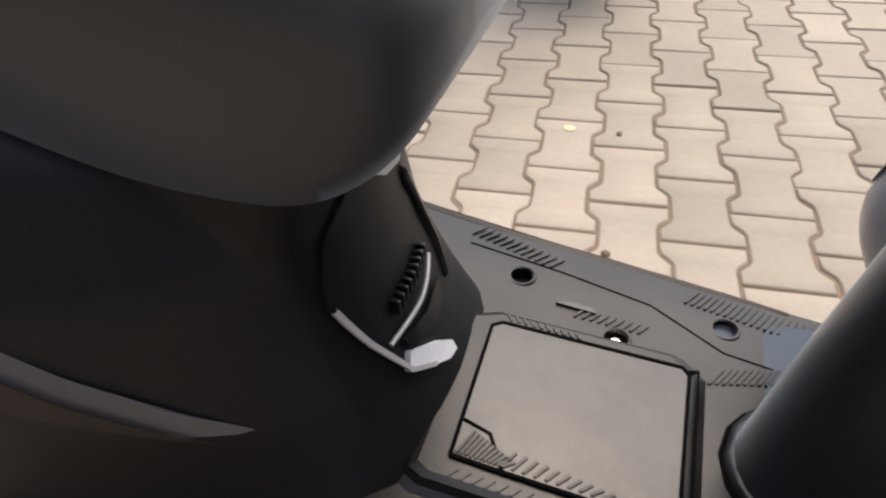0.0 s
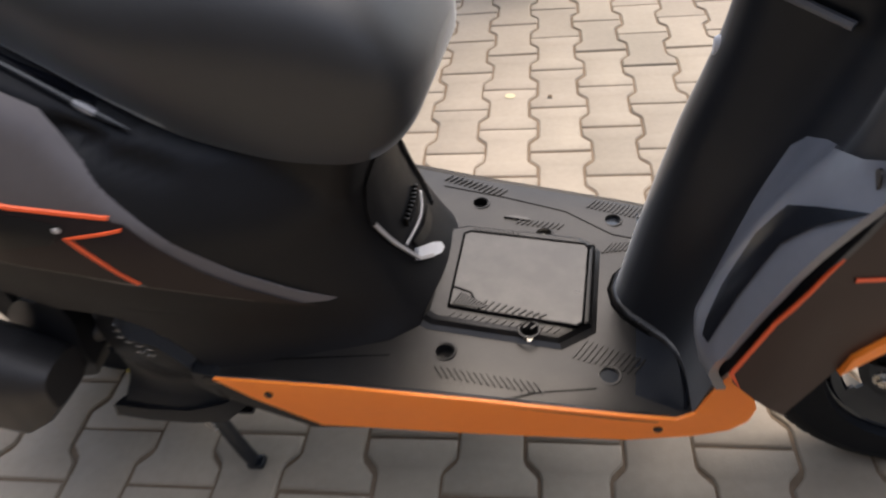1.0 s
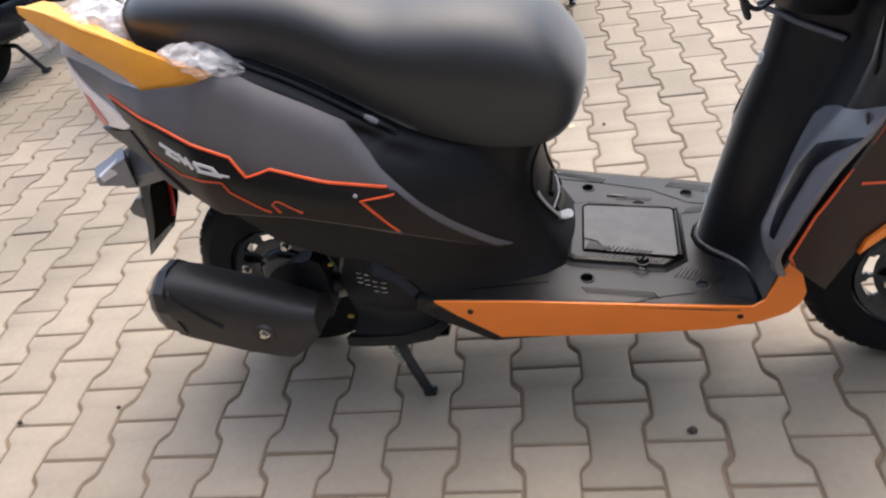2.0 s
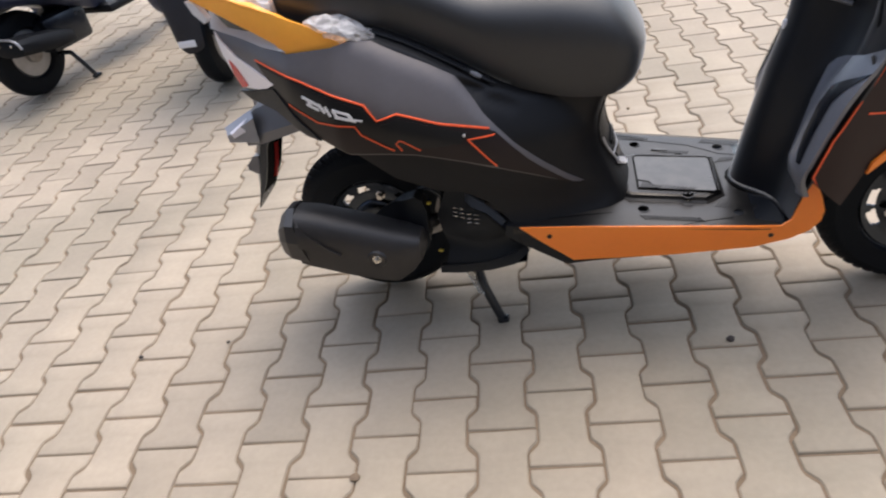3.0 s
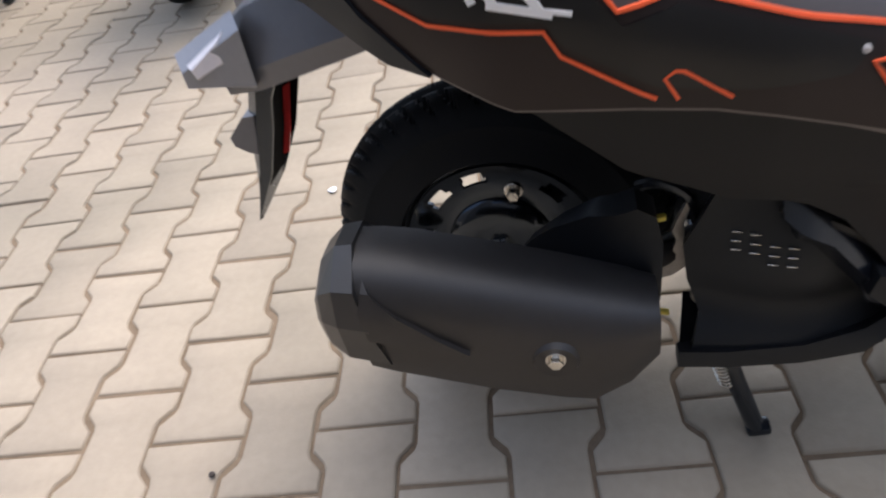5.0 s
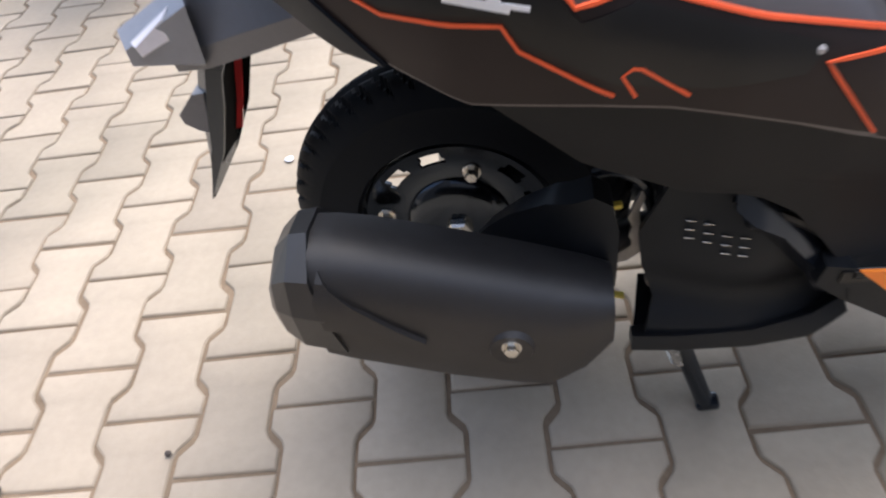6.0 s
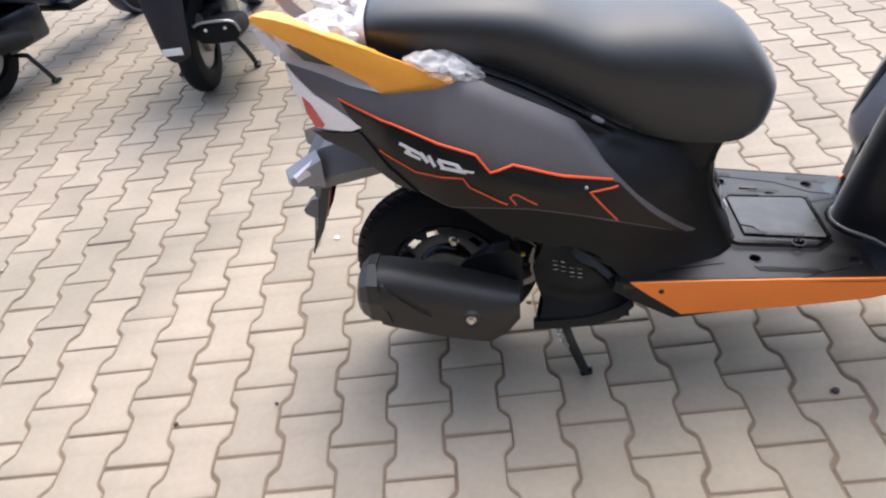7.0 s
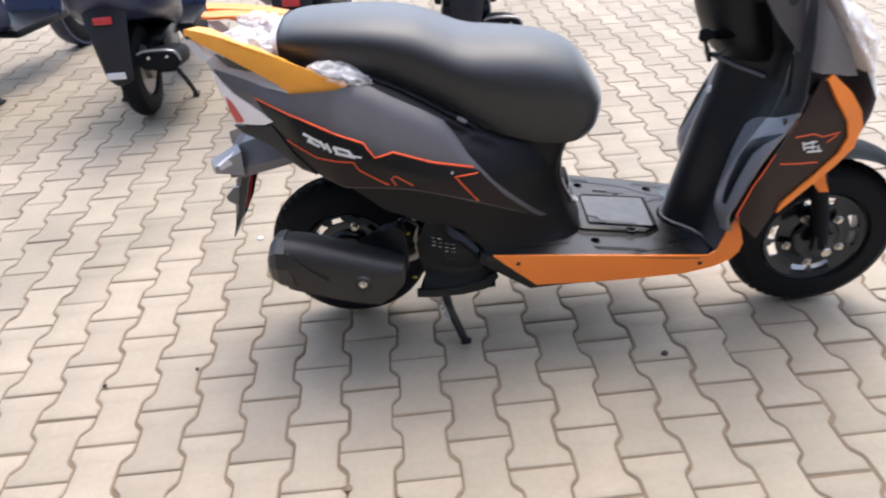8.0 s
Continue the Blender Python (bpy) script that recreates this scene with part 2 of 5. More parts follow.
def ribbon(pts, f, width=0.004, lift=0.0022, bm=None):
    """A thin flat line of given width on the surface f, along points in its two coordinates."""
    bm = bm or bmesh.new()
    dense = []
    for a, b in zip(pts, pts[1:]):
        k = max(1, int(math.dist(a, b) / 0.012))
        dense += [(a[0] + (b[0] - a[0]) * i / k, a[1] + (b[1] - a[1]) * i / k) for i in range(k)]
    dense.append(pts[-1])
    rows = []
    for i, p in enumerate(dense):
        a, b = Vector(dense[max(i - 1, 0)]), Vector(dense[min(i + 1, len(dense) - 1)])
        d = (b - a).normalized()
        nrm = Vector((-d.y, d.x)) * width / 2
        rows.append([f(p[0] + nrm.x * s, p[1] + nrm.y * s, l) for s, l in ((-1, lift * 0.2), (-0.8, lift), (0.8, lift), (1, lift * 0.2))])
    return loft(rows, closed=False, bm=bm)


# ---- ground ----
LAT_O, LAT_A, LAT_L, LAT_T = (-1.0731, -0.2768), 0.1281, 0.2, radians(6.0)
LAT_U = Vector((math.cos(LAT_T), math.sin(LAT_T), 0))
LAT_V = Vector((-math.sin(LAT_T), math.cos(LAT_T), 0))


def paver_outline(shrink):
    wide, slim = 0.0752 - 0.0024, 0.0530 - 0.0024
    half = 0.1 - 0.0028
    right = [(wide, -half), (wide, -0.066), (slim + 0.004, -0.046), (slim, -0.034), (slim, 0.034), (slim + 0.004, 0.046), (wide, 0.066), (wide, half)]
    pts = right + [(-x, y) for x, y in right[::-1]]
    return [(x - math.copysign(shrink, x), y - (math.copysign(shrink, y) if abs(y) > 0.09 else 0)) for x, y in pts]


def paver_rings():
    return [[(x, y, -0.03) for x, y in paver_outline(0)], [(x, y, -0.006) for x, y in paver_outline(0)], [(x, y, -0.0015) for x, y in paver_outline(0.0017)], [(x, y, 0.0) for x, y in paver_outline(0.0048)]]


def paver_mesh():
    bm = loft(paver_rings(), caps=False)
    bm.verts.ensure_lookup_table()
    bm.faces.new(bm.verts[-16:])
    bmesh.ops.recalc_face_normals(bm, faces=bm.faces[:])
    for f in bm.faces:
        f.smooth = True
    me = bpy.data.meshes.new("paver")
    bm.to_mesh(me)
    bm.free()
    me.set_sharp_from_angle(angle=radians(50))
    me.materials.append(PAVER)
    return me


def paver_spots():
    rng = random.Random(7)
    near, far = [], []
    for i in range(-56, 52):
        for j in range(-15, 56):
            # a joint lies at whole j, so a paver's middle half a length on
            p = Vector((*LAT_O, 0)) + LAT_U * (LAT_A * i) + LAT_V * ((j + 0.5 + 0.5 * (i % 2)) * LAT_L)
            tilt = pose(p.x + rng.gauss(0, 0.0008), p.y + rng.gauss(0, 0.0008), rng.gauss(-0.001, 0.0008), rng.gauss(0, 0.35), rng.gauss(0, 0.35), 6.0 + rng.gauss(0, 0.35))
            d = abs(p.x + 0.45) / 1.35 + abs(p.y + 0.1) / 1.0
            (near if -1.75 < p.x < 0.75 and -0.85 < p.y < 1.25 and len(near) < 4000 else far).append((d, tilt))
    near.sort(key=lambda s: s[0])
    far += near[300:]
    return [m for _, m in near[:300]], [m for _, m in far]


def build_ground():
    bm = bmesh.new()
    big = 120
    bmesh.ops.create_grid(bm, x_segments=24, y_segments=24, size=big)
    for v in bm.verts:
        v.co.z = -0.0060
    ground = part("ground", bm, SAND)
    tagged(ground, "sandy brown bedding ground under the concrete pavers", "ground", kind="structure")
    return ground


ground = build_ground()


# ---- the orange and black scooter ----
SIDE_W = [(-1.06, 0.03), (-1.0, 0.075), (-0.9, 0.13), (-0.8, 0.195), (-0.7, 0.24), (-0.6, 0.257), (-0.5, 0.252), (-0.4, 0.232), (-0.3, 0.195), (-0.25, 0.168), (-0.22, 0.148), (-0.20, 0.135), (-0.18, 0.12)]
CREASE = [(-1.0, 0.74), (-0.85, 0.70), (-0.6, 0.60), (-0.4, 0.53), (-0.2, 0.46)]
FRONT_X = [(0.30, -0.107), (0.312, -0.110), (0.33, -0.120), (0.36, -0.135), (0.40, -0.152), (0.44, -0.166), (0.48, -0.173), (0.51, -0.172), (0.54, -0.163), (0.57, -0.150), (0.60, -0.150), (0.63, -0.16), (0.69, -0.32), (0.78, -0.54)]
NOSE_Y, NOSE_X = (0, 0.03, 0.06, 0.09, 0.118, 0.145, 0.175, 0.21, 0.26), (0, 0.002, 0.007, 0.017, 0.035, 0.06, 0.095, 0.14, 0.2)


def body_half(x, z):
    """Half the rear body's width, by the place along it and the height."""
    d = z - lerp(x, CREASE)
    y = lerp(x, SIDE_W)
    soft = 0.5 * ((d - 0.02) + math.sqrt((d - 0.02) ** 2 + 0.0006))
    low = 0.5 * ((-0.08 - d) + math.sqrt((-0.08 - d) ** 2 + 0.0006))
    return max(0.01, y - 0.75 * soft - 0.25 * low + 0.010)


def on_body(side, lift=0.0):
    return lambda x, z, l=0.0: (x, side * (body_half(x, z) + lift + l), z)


def make_tyre(c, radius, width, bead, parent, n=672):
    """A tyre whose shoulders carry slanting grooves."""
    prof = []
    half = width / 2
    for k in range(25):
        a = -0.5 * math.pi + math.pi * k / 24
        y = half * math.sin(a)
        prof.append((bead + (radius - bead) * (max(0.0, math.cos(a)) ** 0.62), y * (1.0 if abs(a) < 1.3 else 0.93)))
    prof = [(bead - 0.004, -half * 0.72)] + prof + [(bead - 0.004, half * 0.72)]
    bm = bmesh.new()
    rings = []
    for i in range(n):
        th = 2 * math.pi * i / n
        ring = []
        for r, y in prof:
            u = abs(y) / half
            cut = 0.0
            if 0.22 < u < 0.80 and r > radius - 0.040:
                ph = (th * 48 / (2 * math.pi) + u * 1.5 + (0.5 if y > 0 else 0)) % 1.0
                cut = 0.0050 * min(1.0, (0.80 - u) / 0.25) if ph < 0.26 else 0.0
            if abs(u - 0.12) < 0.05:
                cut = 0.003
            ring.append((c[0] + (r - cut) * math.cos(th), c[1] + y, c[2] + (r - cut) * math.sin(th)))
        rings.append(ring)
    loft(rings + [rings[0]], caps=False, bm=bm)
    bmesh.ops.remove_doubles(bm, verts=bm.verts[:], dist=1e-5)
    return part("tyre", bm, RUBBER, parent, "black rubber tyre with grooved tread", sharp=20)


def make_rim(name, c, r_out, r_in, yw, parent, material, phase=0.0, face_y=-0.03, spots=12, wide=0):
    """A pressed wheel: a rolled rim well and a dished disc pierced with slots."""
    bm = spin([(r_out + 0.006, -yw), (r_out + 0.010, -yw + 0.004), (r_out - 0.002, -yw + 0.009), (r_out - 0.014, -yw + 0.016), (r_out - 0.016, 0), (r_out - 0.014, yw - 0.016), (r_out - 0.002, yw - 0.009), (r_out + 0.010, yw - 0.004), (r_out + 0.006, yw), (r_out - 0.008, yw - 0.010), (r_out - 0.021, yw - 0.018), (r_out - 0.022, 0), (r_out - 0.021, -yw + 0.018), (r_out - 0.008, -yw + 0.010), (r_out + 0.006, -yw)], c, 72, bm=None)
    radii = list(np.linspace(r_in, r_out - 0.006, 9))
    steps = spots * 12
    tmp = bmesh.new()
    grid = []
    for k in range(steps):
        a = 2 * math.pi * k / steps + phase
        grid.append([tmp.verts.new((c[0] + r * math.cos(a), c[1] + face_y + 0.012 * math.sin((r - r_in) / (r_out - r_in) * math.pi), c[2] + r * math.sin(a))) for r in radii])
    for k in range(steps):
        for j in range(8):
            q = k % 12
            hole = (k // 12) % 3 != 0 and ((5 <= j <= 6 and 3 - wide <= q <= 8 + wide) or (j == 5 and q in (2 - wide, 9 + wide)))
            if not hole:
                tmp.faces.new((grid[k][j], grid[k][j + 1], grid[(k + 1) % steps][j + 1], grid[(k + 1) % steps][j]))
    bmesh.ops.recalc_face_normals(tmp, faces=tmp.faces[:])
    bmesh.ops.solidify(tmp, geom=tmp.faces[:], thickness=0.005)
    me = bpy.data.meshes.new("tmp")
    tmp.to_mesh(me)
    tmp.free()
    bm.from_mesh(me)
    bpy.data.meshes.remove(me)
    return part(name, bm, material, parent, "")


def hex_bolt(c, r, depth, parent, material=None, flange=1.45):
    bm = disc(c, r * flange, 0, -depth * 0.35, 20, 0.0008)
    cx, cy, cz = c
    rings = [[(cx + q * math.cos(a), cy - y, cz + q * math.sin(a)) for a in (math.pi / 3 * k for k in range(6))] for q, y in ((r, depth * 0.3), (r, depth * 0.9), (r * 0.85, depth))]
    loft(rings, bm=bm)
    return part("bolt", bm, material or ZINC, parent, "zinc-plated hexagon bolt")


def build_seat(root):
    st = [(-0.852, 0.822, 0.790, 0.055), (-0.842, 0.846, 0.782, 0.088), (-0.82, 0.862, 0.777, 0.106), (-0.78, 0.871, 0.772, 0.118), (-0.70, 0.874, 0.764, 0.132), (-0.62, 0.872, 0.754, 0.141), (-0.56, 0.867, 0.730, 0.146), (-0.515, 0.858, 0.706, 0.149), (-0.47, 0.840, 0.681, 0.153), (-0.43, 0.823, 0.659, 0.158), (-0.39, 0.814, 0.637, 0.161), (-0.34, 0.811, 0.611, 0.162), (-0.26, 0.803, 0.586, 0.158), (-0.20, 0.788, 0.577, 0.152), (-0.16, 0.768, 0.577, 0.145), (-0.130, 0.738, 0.588, 0.134), (-0.108, 0.706, 0.606, 0.114), (-0.094, 0.681, 0.630, 0.082), (-0.088, 0.668, 0.645, 0.05)]
    sec = [(-0.86, 0.0), (-0.92, 0.10), (-0.975, 0.30), (-1.0, 0.50), (-0.998, 0.60), (-0.968, 0.69), (-0.905, 0.775), (-0.80, 0.855), (-0.62, 0.930), (-0.34, 0.980), (0, 1.0)]
    sec = sec + [(-a, b) for a, b in sec[-2::-1]]
    xs = [s[0] for s in st]
    rings = []
    for x, zt, zb, w in [tuple(v) for v in smooth_line(st, 5)]:
        rings.append([(x, w * a, zb + (zt - zb) * b) for a, b in sec])
    seat = part("seat", loft(rings), VINYL, root, "long stepped black vinyl seat with light sheen", sharp=60)
    rings = []
    for x in np.arange(-0.84, -0.40, 0.03):
        zb, w = float(np.interp(x, xs, [s[2] for s in st])), float(np.interp(x, xs, [s[3] for s in st]))
        w = w * 0.93 + 0.003
        rings.append([(x, -w, zb - 0.018), (x, -w - 0.004, zb - 0.006), (x, -w, zb + 0.004), (x, w, zb + 0.004), (x, w + 0.004, zb - 0.006), (x, w, zb - 0.018)])
    wrap = []
    rng = random.Random(5)
    for x, zt, zb, w in [tuple(v) for v in smooth_line(st[:3], 5)]:
        wrap.append([(x - 0.004, w * a * 1.03 + rng.uniform(-0.001, 0.001), zb + (zt - zb) * b * 1.03 + rng.uniform(-0.001, 0.001)) for a, b in sec])
    part("plastic_wrap", loft(wrap, closed=False), CHALK, seat, "pale cloudy wrapping stretched over the seat tail", sharp=40)
    part("seat_base", loft(rings), SATIN, seat, "black plastic seat pan edge")
    for side in (-1, 1):
        rim = [(x, side * (0.92 * float(np.interp(x, xs, [q[3] for q in st])) + 0.014), float(np.interp(x, xs, [q[2] for q in st])) + 0.002) for x in np.arange(-0.66, -0.375, 0.02)]
        part("pan_rim", tube(rim, [0.001] + [0.0042] * (len(rim) - 2) + [0.001], 8), SATIN, seat, "rim of the seat pan")
        # a glint on the rim, put in as a short pale piece
        glint = rim[11:14]
        part("pan_glint", tube(glint, [0.003, 0.006, 0.002], 8), GREY, seat, "painted glint on the seat pan rim")


def build_rear_body(root):
    core = []
    for x, zb, zt, w in ((-0.99, 0.70, 0.80, 0.03), (-0.93, 0.64, 0.80, 0.085), (-0.85, 0.58, 0.765, 0.13), (-0.75, 0.53, 0.755, 0.13), (-0.6, 0.47, 0.735, 0.135), (-0.45, 0.42, 0.655, 0.14), (-0.3, 0.36, 0.605, 0.12), (-0.2, 0.34, 0.58, 0.10)):
        core.append([(x, -w, zb), (x, -w, zt), (x, w, zt), (x, w, zb)])
    part("frame_cover", loft(core), SATIN, root, "black inner body under the seat")
    upper = [(-1.0, 0.785), (-0.93, 0.775), (-0.86, 0.755), (-0.80, 0.738), (-0.70, 0.746), (-0.65, 0.755), (-0.62, 0.746), (-0.571, 0.721), (-0.507, 0.690), (-0.462, 0.664), (-0.444, 0.642), (-0.428, 0.620), (-0.383, 0.566), (-0.321, 0.492), (-0.257, 0.427), (-0.218, 0.390)]
    lower = [(-0.226, 0.393), (-0.303, 0.440), (-0.39, 0.484), (-0.45, 0.509), (-0.50, 0.527), (-0.545, 0.538), (-0.60, 0.545), (-0.64, 0.543), (-0.688, 0.540), (-0.713, 0.549), (-0.746, 0.562), (-0.771, 0.577), (-0.815, 0.625), (-0.85, 0.668), (-0.91, 0.705), (-0.97, 0.742)]
    for s in (-1, 1):
        def rolled(x, z):
            gap = 0.85 * (lerp(x, upper) - z)
            return (x, s * (body_half(x, z) - 0.010 * max(0.0, 1 - gap / 0.020) ** 2 * (1 if x > -0.66 else 0)), z)

        side = part("side_panel", sheet(upper + lower, rolled, 0.011, 0.005), PAINT, root, "matte dark grey tail panel with red-orange lines")
        f = on_body(s)
        # black flash behind the emblem, between the coloured lines
        flash = [(-0.875, 0.712), (-0.775, 0.685), (-0.715, 0.667), (-0.641, 0.641), (-0.609, 0.609), (-0.572, 0.618), (-0.484, 0.587), (-0.440, 0.570), (-0.455, 0.552), (-0.52, 0.553), (-0.585, 0.563), (-0.648, 0.596), (-0.662, 0.614), (-0.748, 0.616), (-0.815, 0.647), (-0.845, 0.665)]
        field = [(-0.885, 0.721), (-0.775, 0.692), (-0.715, 0.673), (-0.637, 0.647), (-0.613, 0.617), (-0.573, 0.625), (-0.484, 0.593), (-0.398, 0.568), (-0.388, 0.556), (-0.440, 0.557), (-0.389, 0.489), (-0.45, 0.512), (-0.50, 0.530), (-0.545, 0.541), (-0.60, 0.548), (-0.64, 0.546), (-0.688, 0.543), (-0.713, 0.552), (-0.746, 0.565), (-0.771, 0.580), (-0.815, 0.622), (-0.85, 0.668)]
        part("lower_field", sheet(field, on_body(s, 0.0018), 0.011, 0.0006), FIELD, side, "dark maroon-brown lower field of the panel")
        fin = [(-0.398, 0.566), (-0.386, 0.560), (-0.327, 0.489), (-0.262, 0.424), (-0.234, 0.398), (-0.303, 0.443), (-0.384, 0.484), (-0.434, 0.555), (-0.388, 0.556)]
        part("lower_field", sheet(fin, on_body(s, 0.0018), 0.011, 0.0006), FIELD, side, "dark maroon-brown front fin of the panel")
        part("flash_decal", sheet(flash, on_body(s, 0.0030), 0.012, 0.0006), BLACKDECAL, side, "near-black decal field")
        for line in ([(-0.885, 0.722), (-0.775, 0.693), (-0.715, 0.674), (-0.637, 0.648), (-0.613, 0.618), (-0.573, 0.626), (-0.484, 0.594), (-0.398, 0.569)], [(-0.388, 0.556), (-0.440, 0.557), (-0.389, 0.490)], [(-0.815, 0.640), (-0.748, 0.609), (-0.662, 0.607), (-0.651, 0.589), (-0.586, 0.554)], [(-0.571, 0.552), (-0.581, 0.569), (-0.574, 0.574), (-0.568, 0.573), (-0.534, 0.549)]):
            part("stripe", ribbon(line, f, 0.0031, 0.0036), DECAL, side, "thin red-orange line decal")
        # emblem: slanting white strokes
        for (x0, z0), (x1, z1), w in (((-0.772, 0.663), (-0.735, 0.648), 0.007), ((-0.764, 0.648), (-0.735, 0.638), 0.007), ((-0.760, 0.660), (-0.752, 0.642), 0.008), ((-0.735, 0.651), (-0.722, 0.634), 0.009), ((-0.720, 0.648), (-0.710, 0.628), 0.008), ((-0.703, 0.642), (-0.668, 0.632), 0.006), ((-0.700, 0.628), (-0.655, 0.619), 0.007), ((-0.703, 0.642), (-0.694, 0.626), 0.008), ((-0.672, 0.634), (-0.662, 0.620), 0.008), ((-0.66, 0.622), (-0.642, 0.619), 0.004)):
            part("emblem_stroke", ribbon([(x0, z0), (x1, z1)], f, w, 0.0042), WHITE, side, "white slanting emblem stroke")
        part("stud", disc((-0.447, s * (body_half(-0.447, 0.566) + 0.0), 0.566), 0.004, -0.002 * s, 0.004 * s, 14), LIGHTGREY, side)
        # tail lamp
        lens = [(-0.992, 0.770), (-0.972, 0.750), (-0.94, 0.722), (-0.89, 0.698), (-0.845, 0.677), (-0.868, 0.664), (-0.897, 0.657), (-0.949, 0.652), (-0.963, 0.68), (-0.978, 0.72)]
        lamp = part("tail_lamp", sheet(lens, on_body(s, 0.004), 0.012, 0.012), LENS, root, "clear pale tail lamp lens with a red corner")
        part("red_lens", sheet([(-0.965, 0.714), (-0.950, 0.702), (-0.938, 0.682), (-0.927, 0.662), (-0.934, 0.655), (-0.949, 0.653), (-0.962, 0.68)], on_body(s, 0.0055), 0.008, 0.008), RED, lamp, "red tail lamp lens")
        part("lamp_surround", sheet([(-0.955, 0.645), (-0.90, 0.651), (-0.845, 0.668), (-0.80, 0.612), (-0.75, 0.566), (-0.785, 0.572), (-0.855, 0.614), (-0.93, 0.628)], on_body(s, -0.003), 0.012, 0.008), PLASTIC, root, "black tail underside moulding")
        part("tail_cover", sheet([(-1.005, 0.815), (-0.93, 0.80), (-0.86, 0.775), (-0.80, 0.742), (-0.86, 0.748), (-0.93, 0.762), (-1.0, 0.774)], on_body(s, 0.004), 0.02, 0.006), LIGHTGREY, root, "pale grey strip under the grab rail")
    # the black moulded body under the seat, from the wheel arch on one side round the front to the other
    arch = [(0.29, -0.355), (0.325, -0.364), (0.345, -0.377), (0.397, -0.420), (0.428, -0.463), (0.438, -0.520), (0.458, -0.560), (0.475, -0.602), (0.52, -0.658), (0.542, -0.686), (0.56, -0.686), (0.58, -0.67), (0.77, -0.67)]
    base = [(0, 0), (0.002, 0.04), (0.010, 0.085), (0.021, 0.110), (0.054, 0.145), (0.107, 0.173), (0.18, 0.208), (0.25, 0.240), (0.40, 0.27)]

    seat_z = [(-0.70, 0.764), (-0.62, 0.754), (-0.56, 0.730), (-0.515, 0.706), (-0.43, 0.659), (-0.34, 0.611), (-0.26, 0.586), (-0.2, 0.577)]

    def shell_half(x, z):
        back = lerp(z, FRONT_X) - x
        nose = float(np.interp(back, NOSE_X, NOSE_Y))
        flank = body_half(x, z) - (0.006 if z < 0.63 else 0.014) - 1.3 * max(0.0, z - lerp(x, seat_z) + 0.010)
        t = min(1.0, max(0.0, ((x + 0.447) * 0.095 - (z - 0.640) * 0.052) / 0.0117))
        flank -= 0.013 * (1 - 0.6 * t) * math.exp(-(math.hypot(x + 0.447 - 0.095 * t, z - 0.640 + 0.052 * t) / 0.009) ** 2)
        if z > 0.5:
            flank = max(flank, 0.122 - 0.05 * max(0.0, 0.58 - z))
        d = nose - flank
        w = 0.5 * (nose + flank - math.sqrt(d * d + 0.0003)) if back > 0.03 else nose
        k = min(1.0, max(0.0, (0.43 - z) / 0.115)) ** 1.6
        return w + k * (max(w, lerp(back, base)) - w)

    rings = []
    for z in [0.293, 0.302] + list(np.arange(0.310, 0.770, 0.008)):
        xf, xr = lerp(z, FRONT_X), lerp(z, arch)
        xs_ = list(np.linspace(xr, xf - 0.08, 52)) + [xf - 0.08 * (1 - k / 16) ** 2 for k in range(1, 17)]
        half = [(x, -shell_half(x, z), z) for x in xs_]
        rings.append(half[:-1] + [(xf, 0, z)] + [(x, -y, z_) for x, y, z_ in half[-2::-1]])
    cover = part("underseat_cover", loft(rings, closed=False), LOWER, root, "black grained body moulding under the seat", sharp=60)
    def on_cover(y, z, l=0.0):
        return (lerp(z, FRONT_X) - float(np.interp(abs(y), NOSE_Y, NOSE_X)) + 0.003 + l, y, z)

    part("service_lid", sheet([(-0.060, 0.545), (-0.045, 0.553), (0.030, 0.530), (0.040, 0.50), (0.058, 0.43), (0.052, 0.385), (0.0, 0.352), (-0.054, 0.379), (-0.072, 0.418), (-0.085, 0.458), (-0.075, 0.51)], on_cover, 0.012, 0.003), LOWER, cover, "black lid on the front cover")
    lit = lambda y, z, l=0.0: on_cover(y, z, l + 0.0045)
    part("lid_trim", ribbon([(-0.086, 0.460), (-0.072, 0.418), (-0.053, 0.377), (-0.030, 0.362)], lit, 0.0050, 0.003), LIGHTGREY, cover, "pale lower edge of the lid")
    part("lid_tab", sheet([(-0.056, 0.377), (-0.046, 0.388), (-0.012, 0.369), (0.001, 0.358), (0.0, 0.350), (-0.013, 0.351), (-0.036, 0.364)], lambda y, z: lit(y, z, 0.002), 0.01, 0.006), CHALK, cover, "pale grey tab at the lid foot")
    part("lid_tab", sheet([(-0.051, 0.549), (-0.036, 0.556), (-0.006, 0.541), (-0.002, 0.529), (-0.024, 0.531)], lambda y, z: lit(y, z, 0.003), 0.01, 0.004), CHALK, cover, "pale grey tab at the lid head")
    # recess and slots as black pieces on the surface, their shade painted
    part("recess_shade", sheet([(0.030, 0.398), (0.022, 0.384), (-0.004, 0.380), (-0.042, 0.386), (-0.044, 0.398), (-0.010, 0.394)], lambda y, z: lit(y, z, 0.0005), 0.01, 0.002), BLACKDECAL, cover, "black sheet painting the shade in the slotted recess")
    for k in range(9):
        y, z = 0.026 - 0.0075 * k, 0.427 - 0.0008 * k
        part("slot_shade", box((on_cover(y, z)[0] + 0.003, y, z), (0.008, 0.0040, 0.013), 0.001, (0, 0, 12 * (1 if y > 0 else -1))), BLACKDECAL, cover)
    part("finger_pull", tube(smooth_line([on_cover(0.033, 0.418, 0.004), on_cover(0.009, 0.411, 0.006), on_cover(-0.016, 0.406, 0.006), on_cover(-0.056, 0.402, 0.003)]), 0.0022, 8), GREY, cover)
